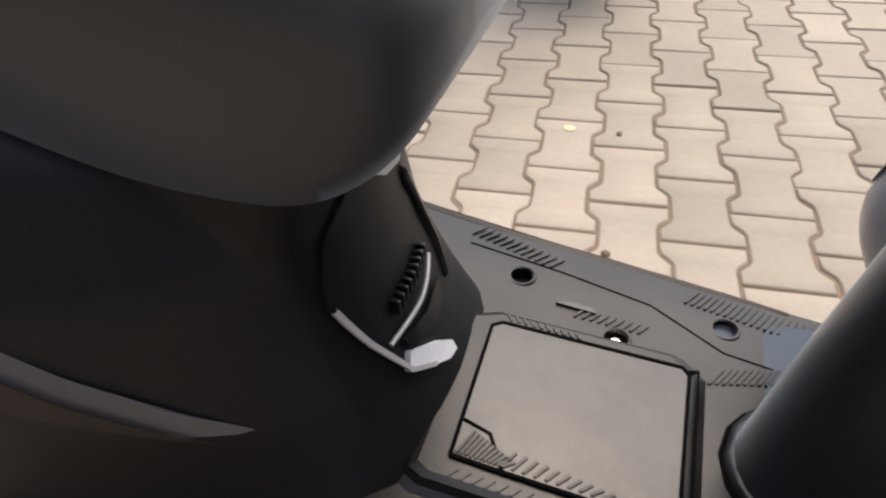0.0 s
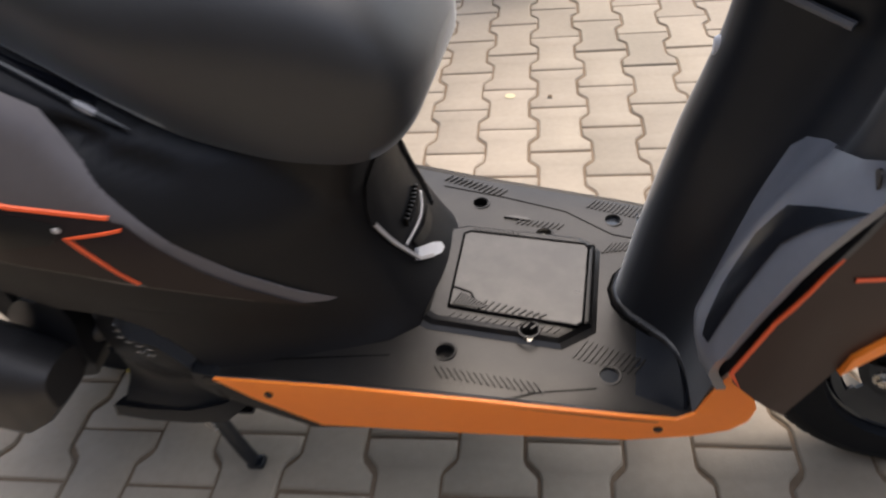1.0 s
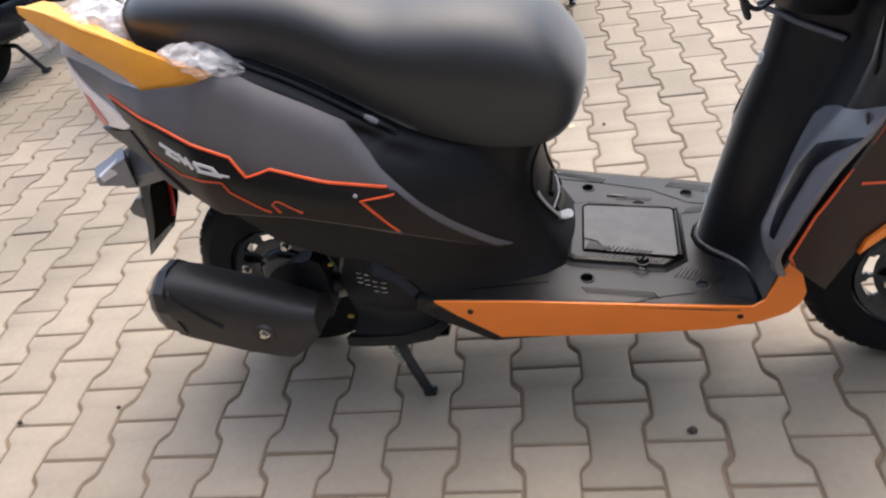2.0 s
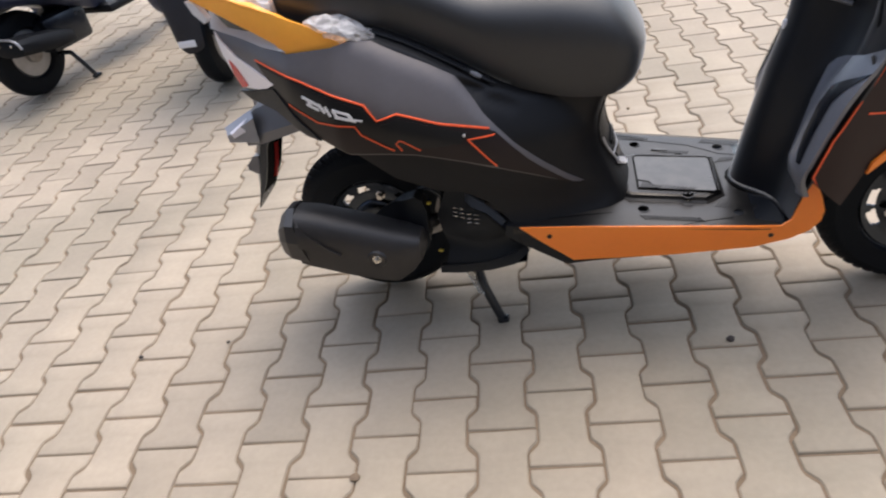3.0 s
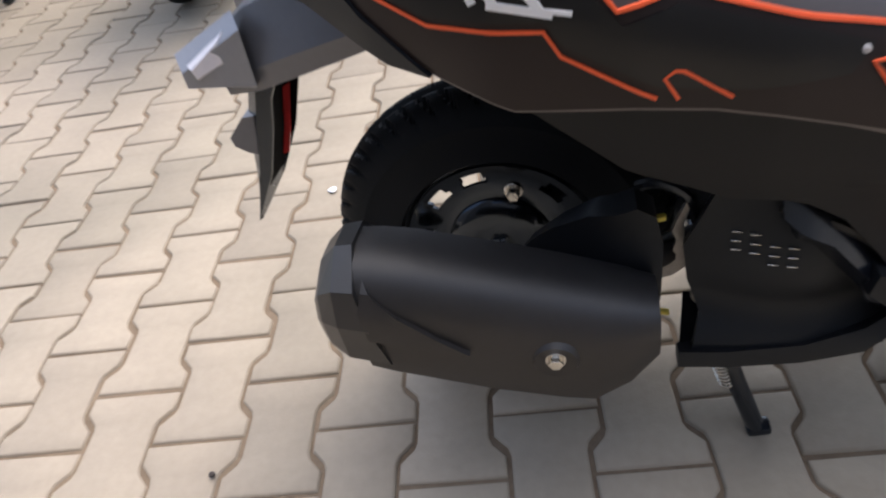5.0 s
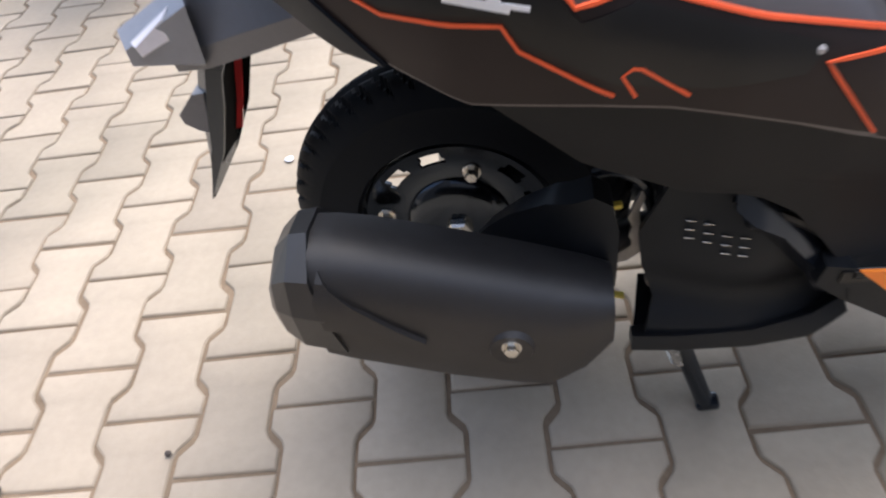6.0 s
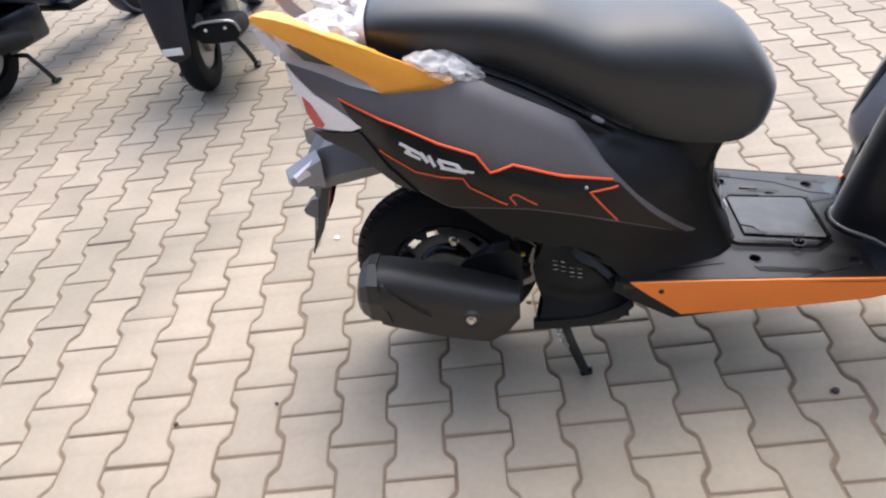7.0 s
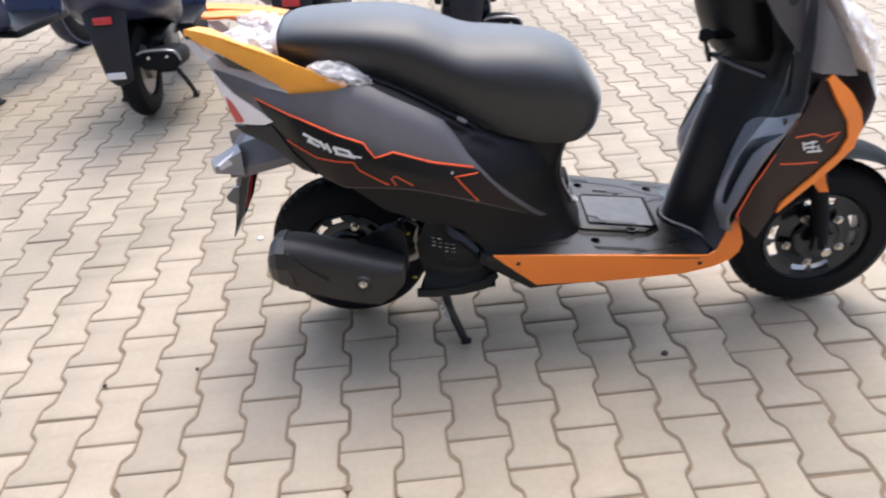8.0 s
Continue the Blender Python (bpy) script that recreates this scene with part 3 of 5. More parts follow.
    part("cover_edge", tube(smooth_line([on_cover(0.033, 0.500, 0.0), on_cover(0.055, 0.455, 0.001), on_cover(0.062, 0.41, 0.001), on_cover(0.050, 0.380, 0.0)]), [0.001] + [0.0045] * 17 + [0.001], 8), BLACKDECAL, cover)


def build_tail(root):
    gy = [(-1.04, 0.085), (-0.9, 0.14), (-0.8, 0.17), (-0.67, 0.178)]
    out = [(-1.03, 0.866), (-0.985, 0.860), (-0.932, 0.850), (-0.87, 0.832), (-0.81, 0.813), (-0.74, 0.784), (-0.667, 0.753), (-0.69, 0.741), (-0.722, 0.734), (-0.803, 0.732), (-0.822, 0.757), (-0.87, 0.781), (-0.93, 0.808), (-1.01, 0.842), (-1.028, 0.855)]
    for s in (-1, 1):
        # near rail in the lit tone, far rail in the deeper shaded one
        rail = part("grab_rail", sheet(out, lambda x, z: (x, s * (lerp(x, gy) - 0.35 * max(0, z - lerp(x, [(-1.03, 0.855), (-0.8, 0.78), (-0.67, 0.745)]))), z), 0.02, 0.026), ORANGE_LIT if s < 0 else ORANGE, root, "matte orange grab rail, the near one painted lighter as lit", sharp=50)
        ledge = loft([[(x, s * y0, z), (x, s * y1, z - 0.003), (x, s * y1, z - 0.010), (x, s * y0, z - 0.012)] for x, y0, y1, z in ((-1.036, 0.078, 0.052, 0.860), (-1.015, 0.086, 0.038, 0.8605), (-0.985, 0.098, 0.048, 0.858), (-0.93, 0.122, 0.086, 0.8485), (-0.88, 0.139, 0.104, 0.834), (-0.83, 0.152, 0.130, 0.818), (-0.79, 0.160, 0.150, 0.803))])
        part("rail_top", ledge, ORANGE_LIT if s < 0 else ORANGE, rail, "flat inner flange of the rail")
        part("rail_tip", sheet([(-1.034, 0.838), (-1.008, 0.834), (-0.984, 0.802), (-0.998, 0.792), (-1.022, 0.812)], lambda x, z: (x, s * (lerp(x, gy) - 0.006), z), 0.012, 0.014), CHALK, rail, "pale end piece beneath the rail")
    rings = []
    for x, z, w in ((-1.0, 0.80, 0.05), (-0.95, 0.80, 0.09), (-0.88, 0.79, 0.12), (-0.80, 0.775, 0.14), (-0.7, 0.755, 0.15)):
        rings.append([(x, -w, z - 0.03), (x, -w, z), (x, 0, z + 0.008), (x, w, z), (x, w, z - 0.03)])
    part("tail_deck", loft(rings), SATIN, root, "black deck behind the seat")
    # loose clear wrapping left on the rails
    rng = random.Random(3)
    for s in (-1, 1):
        for x0, x1, y0, z0, z1, wide, high in ((-0.955, -0.815, 0.068, 0.842, 0.808, 0.048, 0.026), (-0.755, -0.615, 0.146, 0.786, 0.748, 0.034, 0.024)):
            rings = []
            for i in range(13):
                u = i / 12
                e = math.sin(math.pi * (i + 0.5) / 13) ** 0.7
                rings.append([(x0 + (x1 - x0) * u + rng.uniform(-0.004, 0.004), s * y0 + wide * e * math.cos(a) * (1 + rng.uniform(-0.22, 0.22)), z0 + (z1 - z0) * u + high * e * math.sin(a) * (1 + rng.uniform(-0.35, 0.35))) for a in (2 * math.pi * k / 18 for k in range(18))])
            part("plastic_wrap", loft(rings), FILM, root, "crumpled clear plastic wrapping on the grab rail", sharp=14)
    # number plate carrier, mudguard and flap
    up = []
    for x, zt, zb, w in ((-0.79, 0.606, 0.540, 0.112), (-0.85, 0.608, 0.522, 0.106), (-0.92, 0.592, 0.498, 0.092), (-0.97, 0.574, 0.480, 0.078), (-1.01, 0.548, 0.474, 0.07)):
        up.append([(x, -w, zb + 0.012), (x, -w - 0.004, zb + 0.4 * (zt - zb)), (x, -w * 0.72, zt), (x, w * 0.72, zt), (x, w + 0.004, zb + 0.4 * (zt - zb)), (x, w, zb + 0.012), (x, w * 0.5, zb), (x, -w * 0.5, zb)])
    fender = part("rear_mudguard", loft(up), SLATE, root, "angular grey rear mudguard and plate carrier", sharp=12)
    back = [(-0.985, 0.520), (-1.000, 0.485), (-1.018, 0.433), (-1.029, 0.378), (-1.045, 0.303)]
    fore = [(-0.955, 0.500), (-0.972, 0.470), (-0.983, 0.431), (-1.005, 0.371), (-1.045, 0.301)]
    outer = []
    for (xb, zb_), (xf, zf) in zip(back, fore):
        xm, zm = xb + 0.42 * (xf - xb), zb_ + 0.42 * (zf - zb_)
        half = [(xf, 0.060, zf), (xm, 0.058, zm), (xb, 0.042, zb_)]
        outer.append([(x, -y, z) for x, y, z in half] + [(x - 0.002, y, z) for x, y, z in half[::-1]])
    bm = loft(outer, closed=False)
    bmesh.ops.recalc_face_normals(bm, faces=bm.faces[:])
    bmesh.ops.solidify(bm, geom=bm.faces[:], thickness=0.004)
    flap = part("flap", bm, SATIN, fender, "tapered dark grey mud flap", sharp=12)
    inner = [(x + 0.45 * (xf - x), z + 0.45 * (zf - z)) for (x, z), (xf, zf) in zip(back, fore)]
    part("flap_lining", loft([[(x, y, z) for x, z in inner] for y in (-0.054, 0.054)], closed=False), PITCH, flap, "black inner face of the flap")
    for side in (-1, 1):
        cheek = [(x - 0.001, side * 0.0545, z) for x, z in fore] + [(x + 0.3 * (xf - x), side * 0.052, z + 0.3 * (zf - z)) for (x, z), (xf, zf) in zip(back, fore)][::-1]
        bm = bmesh.new()
        bm.faces.new([bm.verts.new(p) for p in cheek[:-1]])
        bmesh.ops.triangulate(bm, faces=bm.faces[:])
        part("flap_cheek", bm, PITCH, flap, "black inner side of the flap")
    part("reflector", sheet([(-1.004, 0.430), (-0.992, 0.436), (-1.010, 0.375), (-1.024, 0.335), (-1.036, 0.332), (-1.023, 0.375)], lambda x, z: (x, 0.049, z), 0.02, 0.004), RED, flap, "slim red reflector")
    for s in (-1, 1):
        part("plate_lug", sheet([(-1.046, 0.424), (-1.022, 0.449), (-1.008, 0.450), (-1.018, 0.398), (-1.030, 0.402), (-1.044, 0.412)], lambda x, z: (x + 0.006, s * 0.056, z), 0.012, 0.022), SLATE, fender, "grey bolting lug")
        wing = [[(-0.98, s * 0.060, 0.575), (-1.045, s * 0.085, 0.545), (-1.045, s * 0.085, 0.512), (-0.98, s * 0.070, 0.490)], [(-0.965, s * 0.088, 0.565), (-1.030, s * 0.110, 0.535), (-1.030, s * 0.110, 0.518), (-0.965, s * 0.092, 0.505)]]
        part("indicator_base", loft(wing), GREY, fender, "faceted grey indicator base", sharp=10)
        part("indicator_lens", loft([[(-0.985, s * 0.082, 0.563), (-1.025, s * 0.104, 0.540), (-1.020, s * 0.104, 0.522), (-0.985, s * 0.09, 0.53)], [(-0.990, s * 0.094, 0.556), (-1.018, s * 0.112, 0.538), (-1.015, s * 0.112, 0.528), (-0.990, s * 0.098, 0.536)]]), LENS, fender, "clear indicator lens", sharp=10)


def bore(bm, bodies):
    """Cuts the closed bodies of bm out of the given objects, for good."""
    me = bpy.data.meshes.new("bore")
    bmesh.ops.recalc_face_normals(bm, faces=bm.faces[:])
    bm.to_mesh(me)
    bm.free()
    cutter = new("bore", me)
    for ob in bodies:
        mod = ob.modifiers.new("bore", "BOOLEAN")
        mod.object, mod.operation, mod.solver = cutter, "DIFFERENCE", "EXACT"
    deps = bpy.context.evaluated_depsgraph_get()
    cut = [bpy.data.meshes.new_from_object(ob.evaluated_get(deps)) for ob in bodies]
    for ob, got in zip(bodies, cut):
        ob.modifiers.clear()
        ob.data = got
    bpy.data.objects.remove(cutter)


def floor_z(x):
    return 0.3005 - 0.100 * x


FLOOR_EDGE = [(-0.38, 0.243), (-0.357, 0.239), (-0.197, 0.221), (-0.10, 0.211), (-0.027, 0.206), (0.13, 0.194), (0.20, 0.186)]


def build_floor(root):
    edge = [(x, -lerp(x, FLOOR_EDGE)) for x in np.linspace(-0.37, 0.215, 20)]
    out = edge + [(0.225, -0.12), (0.225, 0.12)] + [(x, -y) for x, y in edge[::-1]]
    board = part("footboard", sheet(out, lambda x, y: (x, y, floor_z(x) - 0.002 * (abs(y) > 0.19)), 0.03, 0.014), FLOOR, root, "dusty black moulded footboard", sharp=30)
    # raised middle tray with its own edge
    tray = [(-0.132, -0.104), (-0.12, -0.110), (0.042, -0.109), (0.080, -0.075), (0.079, 0.068), (0.058, 0.086), (-0.106, 0.080), (-0.131, 0.068)]
    rings = []
    for g, h in ((-0.006, 0.0), (0.0, 0.004), (0.003, 0.011), (0.008, 0.013)):
        rings.append([(x * (1 - g / 0.1) - (g * 0.2), y * (1 - g / 0.1), floor_z(x) + h) for x, y in tray])
    tray_ob = part("tray", loft(rings), FLOOR, board, "raised battery tray on the floor", sharp=14)
    # the lid; black ribbons laid on top paint the shade of its groove
    lid = [(-0.101, -0.084), (-0.062, -0.085), (0.062, -0.086), (0.069, -0.078), (0.069, 0.060), (0.063, 0.067), (-0.097, 0.062), (-0.105, 0.055)]
    bm = loft([[(x * k, y * k, floor_z(x) + 0.0125 + h) for x, y in lid] for k, h in ((1.0, 0.0), (1.0, 0.0015), (0.985, 0.0028))])
    part("tray_lid", bm, MAT_RUBBER, board, "smooth dusty lid", sharp=10)
    top = lambda x, y, l=0.0: (x, y, floor_z(x) + 0.0128 + l)
    part("groove_shade", ribbon(lid + [lid[0]], top, 0.0040, 0.0034), PITCH, board, "black line painting the shade in the groove round the lid")
    part("groove_shade", ribbon([(-0.101, -0.050), (-0.077, -0.056), (-0.060, -0.085)], lambda x, y, l=0.0: top(x, y, l + 0.003), 0.003, 0.0008), PITCH, board)
    part("groove_shade", ribbon([(0.0765, 0.066), (0.0775, -0.075)], top, 0.0022, 0.0010), PITCH, board)
    for a, b in (((0.066, 0.064), (0.077, 0.069)), ((0.066, -0.081), (0.078, -0.076))):
        part("groove_shade", ribbon([a, b], top, 0.004, 0.0012), PITCH, board)
    # slanting grip ribs in their fields
    flat = lambda x, y, l=0.0: (x, y, floor_z(x) + l + 0.0003)
    up = lambda x, y, l=0.0: (x, y, floor_z(x) + 0.013 + l)
    uplid = lambda x, y, l=0.0: (x, y, floor_z(x) + 0.0153 + l)
    fields = []
    for k in range(15):
        x = -0.098 + 0.0095 * k
        fields.append(([(x + 0.006, -0.0925), (x, -0.1005)], up))
    for k in range(11):
        x = -0.097 + 0.0036 * k
        fields.append(([(x + 0.008, -0.058 - 0.0016 * k), (x, -0.081)], uplid))
    for k in range(10):
        x = -0.062 + 0.0085 * k
        fields.append(([(x + 0.008, -0.066 - 0.0010 * k), (x, -0.081)], uplid))
    for k in range(10):
        fields.append(([(-0.094 + 0.007 * k, 0.0745), (-0.090 + 0.007 * k, 0.0685)], up))
    for k in range(12):
        x = 0.088 + 0.006 * k
        fields.append(([(x, 0.070 + 0.002 * k), (x + 0.012, 0.092 + 0.002 * k)], flat))
    for k in range(22):
        x = 0.062 + 0.0062 * k
        fields.append(([(x + 0.012, 0.186 - 0.0005 * k), (x, 0.166 - 0.0008 * k)], flat))
    for k in range(12):
        fields.append(([(0.075 + 0.0065 * k, -0.095 - 0.0015 * k), (0.060 + 0.0065 * k, -0.125 - 0.001 * k)], flat))
    for k in range(16):
        fields.append(([(-0.09 + 0.008 * k, -0.185), (-0.102 + 0.008 * k, -0.170)], flat))
    for k in range(9):
        fields.append(([(-0.03 + 0.0075 * k, 0.120), (-0.038 + 0.0075 * k, 0.108)], flat))
    for k in range(12):
        fields.append(([(-0.15 + 0.008 * k, 0.205 - 0.002 * k), (-0.162 + 0.008 * k, 0.190 - 0.002 * k)], flat))
    for pts, fn in fields:
        part("rib", ribbon(pts, fn, 0.0030, 0.0016), FLOOR, board)
    for pts in ([(-0.16, 0.175), (-0.06, 0.165), (0.03, 0.150)], [(0.03, 0.150), (0.10, 0.112), (0.17, 0.105)], [(-0.02, -0.205), (0.02, -0.185), (0.09, -0.165)], [(-0.30, -0.20), (-0.16, -0.165)]):
        # thin black ribbons for the shade in the floor's grooves
        part("groove_shade", ribbon(pts, flat, 0.0014, 0.0006), PITCH, board)
    # screw wells, bored through the floor
    bores = bmesh.new()
    n = 20
    for x, y, deep in ((-0.098, 0.1455, 0), (0.10, 0.1445, 0), (-0.095, -0.146, 0), (0.104, -0.1425, 0), (0.003, 0.094, 1), (0.004, -0.101, 1)):
        z = floor_z(x)
        loft([[(x + 0.0112 * math.cos(a), y + 0.0112 * math.sin(a), z + h) for a in (2 * math.pi * k / n for k in range(n))] for h in (-0.0125, 0.03)], bm=bores)
        top_z = z + (0.0130 if deep and y < 0 else 0.0)
        rim = loft([[(x + r * math.cos(a), y + r * math.sin(a), top_z + h) for a in (2 * math.pi * k / n for k in range(n))] for r, h in ((0.0150, 0.0001), (0.0142, 0.0010), (0.0124, 0.0010), (0.0114, -0.003))], caps=False)
        well = part("screw_well", rim, FLOOR, board)
        if deep:
            sc = loft([[(x + r * math.cos(a), y + r * math.sin(a), z - 0.0122 + h) for a in (2 * math.pi * k / 14 for k in range(14))] for r, h in ((0.0075, 0.0), (0.0075, 0.006), (0.005, 0.008))])
            part("screw", sc, ZINC, well, "bright screw head")
    bore(bores, (board, tray_ob))
    part("tab", sheet([(-0.058, 0.118), (-0.044, 0.124), (-0.024, 0.123), (-0.018, 0.117)], lambda x, y: (x, y, floor_z(x) + 0.003), 0.02, 0.003), MAT_RUBBER, board)
    # orange skirts
    sy = [(-0.36, 0.243), (-0.20, 0.2245), (-0.03, 0.2095), (0.13, 0.1985), (0.2, 0.192), (0.3, 0.187)]
    skirt = [(-0.356, 0.337), (-0.20, 0.3215), (-0.03, 0.3045), (0.13, 0.2890), (0.180, 0.2845), (0.198, 0.300), (0.210, 0.345), (0.214, 0.385), (0.221, 0.403), (0.234, 0.385), (0.248, 0.352), (0.258, 0.318), (0.254, 0.292), (0.238, 0.268), (0.20, 0.247), (0.13, 0.231), (-0.03, 0.224), (-0.15, 0.227), (-0.247, 0.232)]
    under = [(-0.385, 0.342), (-0.358, 0.338), (-0.250, 0.235), (-0.15, 0.230), (-0.03, 0.227), (-0.03, 0.221), (-0.15, 0.222), (-0.262, 0.219), (-0.39, 0.318)]
    for s in (-1, 1):
        sk = part("side_skirt", sheet(skirt, lambda x, z: (x, s * (lerp(x, sy) - 0.12 * max(0, 0.30 - z)) - (0.012 if s > 0 else 0), z - (0.016 * min(1.0, max(0.0, (0.22 - x) / 0.05)) if s > 0 else 0)), 0.02, 0.004), ORANGE, root, "matte orange lower side skirt", sharp=45)
        part("skirt_edge", sheet(under, lambda x, z: (x, s * (lerp(x, sy) - 0.004 - 0.12 * max(0, 0.30 - z)), z), 0.02, 0.03), PLASTIC, root, "black lower edge behind the skirt")
        for x, z in ((-0.295, 0.308), (0.162, 0.262)):
            part("rivet", disc((x, s * (lerp(x, sy) - 0.12 * max(0, 0.30 - z)), z), 0.0055, -0.002 * s, 0.002 * s, 12, 0.001), BLACKDECAL, sk, "dark rivet")
        part("floor_lip", tube([(x, s * (lerp(x, FLOOR_EDGE) - 0.003), floor_z(x) - 0.0058) for x in np.linspace(-0.36, 0.16, 14)], 0.006, 8), FLOOR, board)
    bm = box((-0.06, 0, 0.262), (0.52, 0.36, 0.05), 0.015)
    part("belly", bm, SATIN, root, "black underside of the footboard")


RIDGE = [(0.285, 0.111), (0.31, 0.116), (0.35, 0.123), (0.40, 0.132), (0.45, 0.142), (0.55, 0.163), (0.60, 0.177), (0.65, 0.190), (0.70, 0.198), (0.86, 0.206)]
DISH = [(0, 0), (0.012, 0.001), (0.024, 0.005), (0.036, 0.014), (0.046, 0.027), (0.058, 0.046), (0.074, 0.066), (0.095, 0.078), (0.13, 0.085), (0.192, 0.090), (0.235, 0.103)]


def shield_x(y, z):
    k = 1.0 + 0.25 * max(0, min(1, (z - 0.5) / 0.2)) * (1 if abs(y) < 0.15 else 0.4)
    return lerp(z, RIDGE) + lerp(abs(y), DISH) * k


def build_front(root):
    prof = [(0.292, 0.186), (0.33, 0.188), (0.36, 0.191), (0.405, 0.204), (0.50, 0.217), (0.60, 0.226), (0.66, 0.228), (0.70, 0.226), (0.76, 0.215), (0.82, 0.205), (0.88, 0.185), (0.95, 0.15)]
    out = [(-w, z) for z, w in prof] + [(w, z) for z, w in prof[::-1]]
    shield = part("leg_shield", sheet(out, lambda y, z, l=0.0: (shield_x(y, z) - l, y, z), 0.014, 0.006), COLUMN, root, "black leg shield with a rounded central column", sharp=60)
    def knee(y, z):
        swell = lerp(z, [(0.36, 0.0), (0.40, 0.028), (0.43, 0.038), (0.46, 0.036), (0.52, 0.030), (0.58, 0.024), (0.61, 0.017), (0.645, 0.005), (0.67, 0.002)])
        edge = lerp(abs(y), [(0.09, 0.0), (0.14, 0.75), (0.16, 1.0), (0.19, 1.0), (0.230, 0.85)])
        return (shield_x(y, z) - 0.008 - swell * edge, y, z)

    for s in (-1, 1):
        pocket = [(s * y, z) for y, z in ((0.088, 0.588), (0.097, 0.604), (0.125, 0.620), (0.189, 0.645), (0.231, 0.672), (0.230, 0.60), (0.229, 0.52), (0.226, 0.44), (0.201, 0.360), (0.165, 0.350), (0.135, 0.390), (0.108, 0.460), (0.092, 0.52))]
        # the panel's pale tone is reflected sky put into its colour
        part("knee_panel", sheet(pocket, knee, 0.012, 0.010), KNEE, shield, "smooth black knee panel with the sky's sheen painted in as charcoal", sharp=50)
        gx = lambda y, z, l=0.0: (knee(y, z)[0] - 0.0006 - l, y, z)
        # darker sheet laid on the panel for the shade in its crease
        part("crease_shade", sheet([(s * y, z) for y, z in ((0.2305, 0.626), (0.200, 0.606), (0.176, 0.587), (0.170, 0.549), (0.179, 0.490), (0.197, 0.440), (0.206, 0.440), (0.202, 0.501), (0.200, 0.565), (0.210, 0.594))], gx, 0.012, 0.002), SATIN, shield, "dark sheet painting the shade in the pressed crease")
        # uncut hole: a black oval stands for its shaded inside
        part("screw_hole_shade", loft([[(gx(s * 0.212, 0.645)[0] - h, s * 0.212 + r * math.cos(a), 0.643 + 1.3 * r * math.sin(a)) for a in (2 * math.pi * k / 16 for k in range(16))] for r, h in ((0.0075, 0.0004), (0.0070, 0.002))]), BLACKDECAL, shield, "black oval painting the shade in a screw hole")
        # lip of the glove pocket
        part("pocket_lip", tube(smooth_line([(0.170, s * 0.004, 0.729), (0.196, s * 0.026, 0.722), (0.216, s * 0.045, 0.7155), (0.245, s * 0.065, 0.708), (0.272, s * 0.084, 0.701)]), 0.0045, 8), KNEE, shield, "lip of the glove pocket in the lightened sheen colour")
    hk = lerp(0.642, RIDGE)
    part("bag_hook", loft([[(hk - h, r * math.cos(a), 0.642 + 1.4 * r * math.sin(a)) for a in (2 * math.pi * k / 16 for k in range(16))] for r, h in ((0.008, -0.008), (0.008, 0.006), (0.0065, 0.009))]), CHALK, shield, "bright bag hook on the column")
    # dusty moulded flange at the foot of the column
    foot = [(0.126, 0.069), (0.110, 0.040), (0.102, 0.016), (0.100, 0.0), (0.106, -0.028), (0.119, -0.047), (0.138, -0.061), (0.164, -0.080), (0.178, -0.096), (0.189, -0.120), (0.197, -0.150), (0.203, -0.176)]
    foot = [(x, abs(y)) for x, y in foot[3:]]
    line = [(x, y) for x, y in foot[::-1]] + [(x, -y) for x, y in foot[1:]]
    rings = []
    for off, h in ((0.0, -0.002), (0.001, 0.005), (0.006, 0.008), (0.014, 0.009), (0.024, 0.020), (0.034, 0.045)):
        rings.append([(x + off, y * (1 - 0.6 * off), floor_z(x) + h) for x, y in line])
    part("column_foot", loft(rings, closed=False), MAT_RUBBER, shield, "dusty moulded foot of the column", sharp=60)
    # black rod painting the shade in the gap below the foot
    part("foot_gap_shade", tube([(x - 0.0015, y, floor_z(x) + 0.0005) for x, y in line], 0.0018, 6), PITCH, shield)

    def apron_half(x, z):
        return 0.230 - 0.35 * max(0, x - 0.25) - 0.25 * max(0, z - 0.66) - 0.05 * max(0, 0.5 - z)

    for s in (-1, 1):
        fa = lambda x, z, l=0.0: (x, s * (apron_half(x, z) + l), z)
        skin = [(0.216, 0.405), (0.2115, 0.420), (0.2345, 0.500), (0.2615, 0.555), (0.3115, 0.645), (0.352, 0.721), (0.400, 0.715), (0.45, 0.66), (0.475, 0.600), (0.467, 0.545), (0.405, 0.495), (0.355, 0.46), (0.312, 0.420), (0.275, 0.345)]
        ap = part("apron", sheet(skin, fa, 0.02, 0.006), MAROON, root, "dark brown-grey front apron panel with line decals")
        edge = [(0.226, 0.398), (0.212, 0.420), (0.235, 0.500), (0.262, 0.555), (0.312, 0.645), (0.352, 0.722), (0.356, 0.721), (0.316, 0.645), (0.265, 0.555), (0.2385, 0.500), (0.2165, 0.421)]
        part("edge_trim", sheet(edge[:5] + edge[-3:], lambda x, z: fa(x - 0.002, z, 0.0015), 0.02, 0.0025), DECAL, ap, "thin orange edge")
        band = [(0.368, 0.722), (0.380, 0.732), (0.43, 0.690), (0.470, 0.640), (0.486, 0.600), (0.478, 0.548), (0.440, 0.510), (0.400, 0.480), (0.340, 0.434), (0.312, 0.412), (0.318, 0.436), (0.390, 0.496), (0.440, 0.540), (0.455, 0.580), (0.440, 0.620), (0.40, 0.672)]
        part("band", sheet(band, lambda x, z: fa(x, z, 0.006), 0.015, 0.012), ORANGE, root, "curved orange apron band", sharp=50)
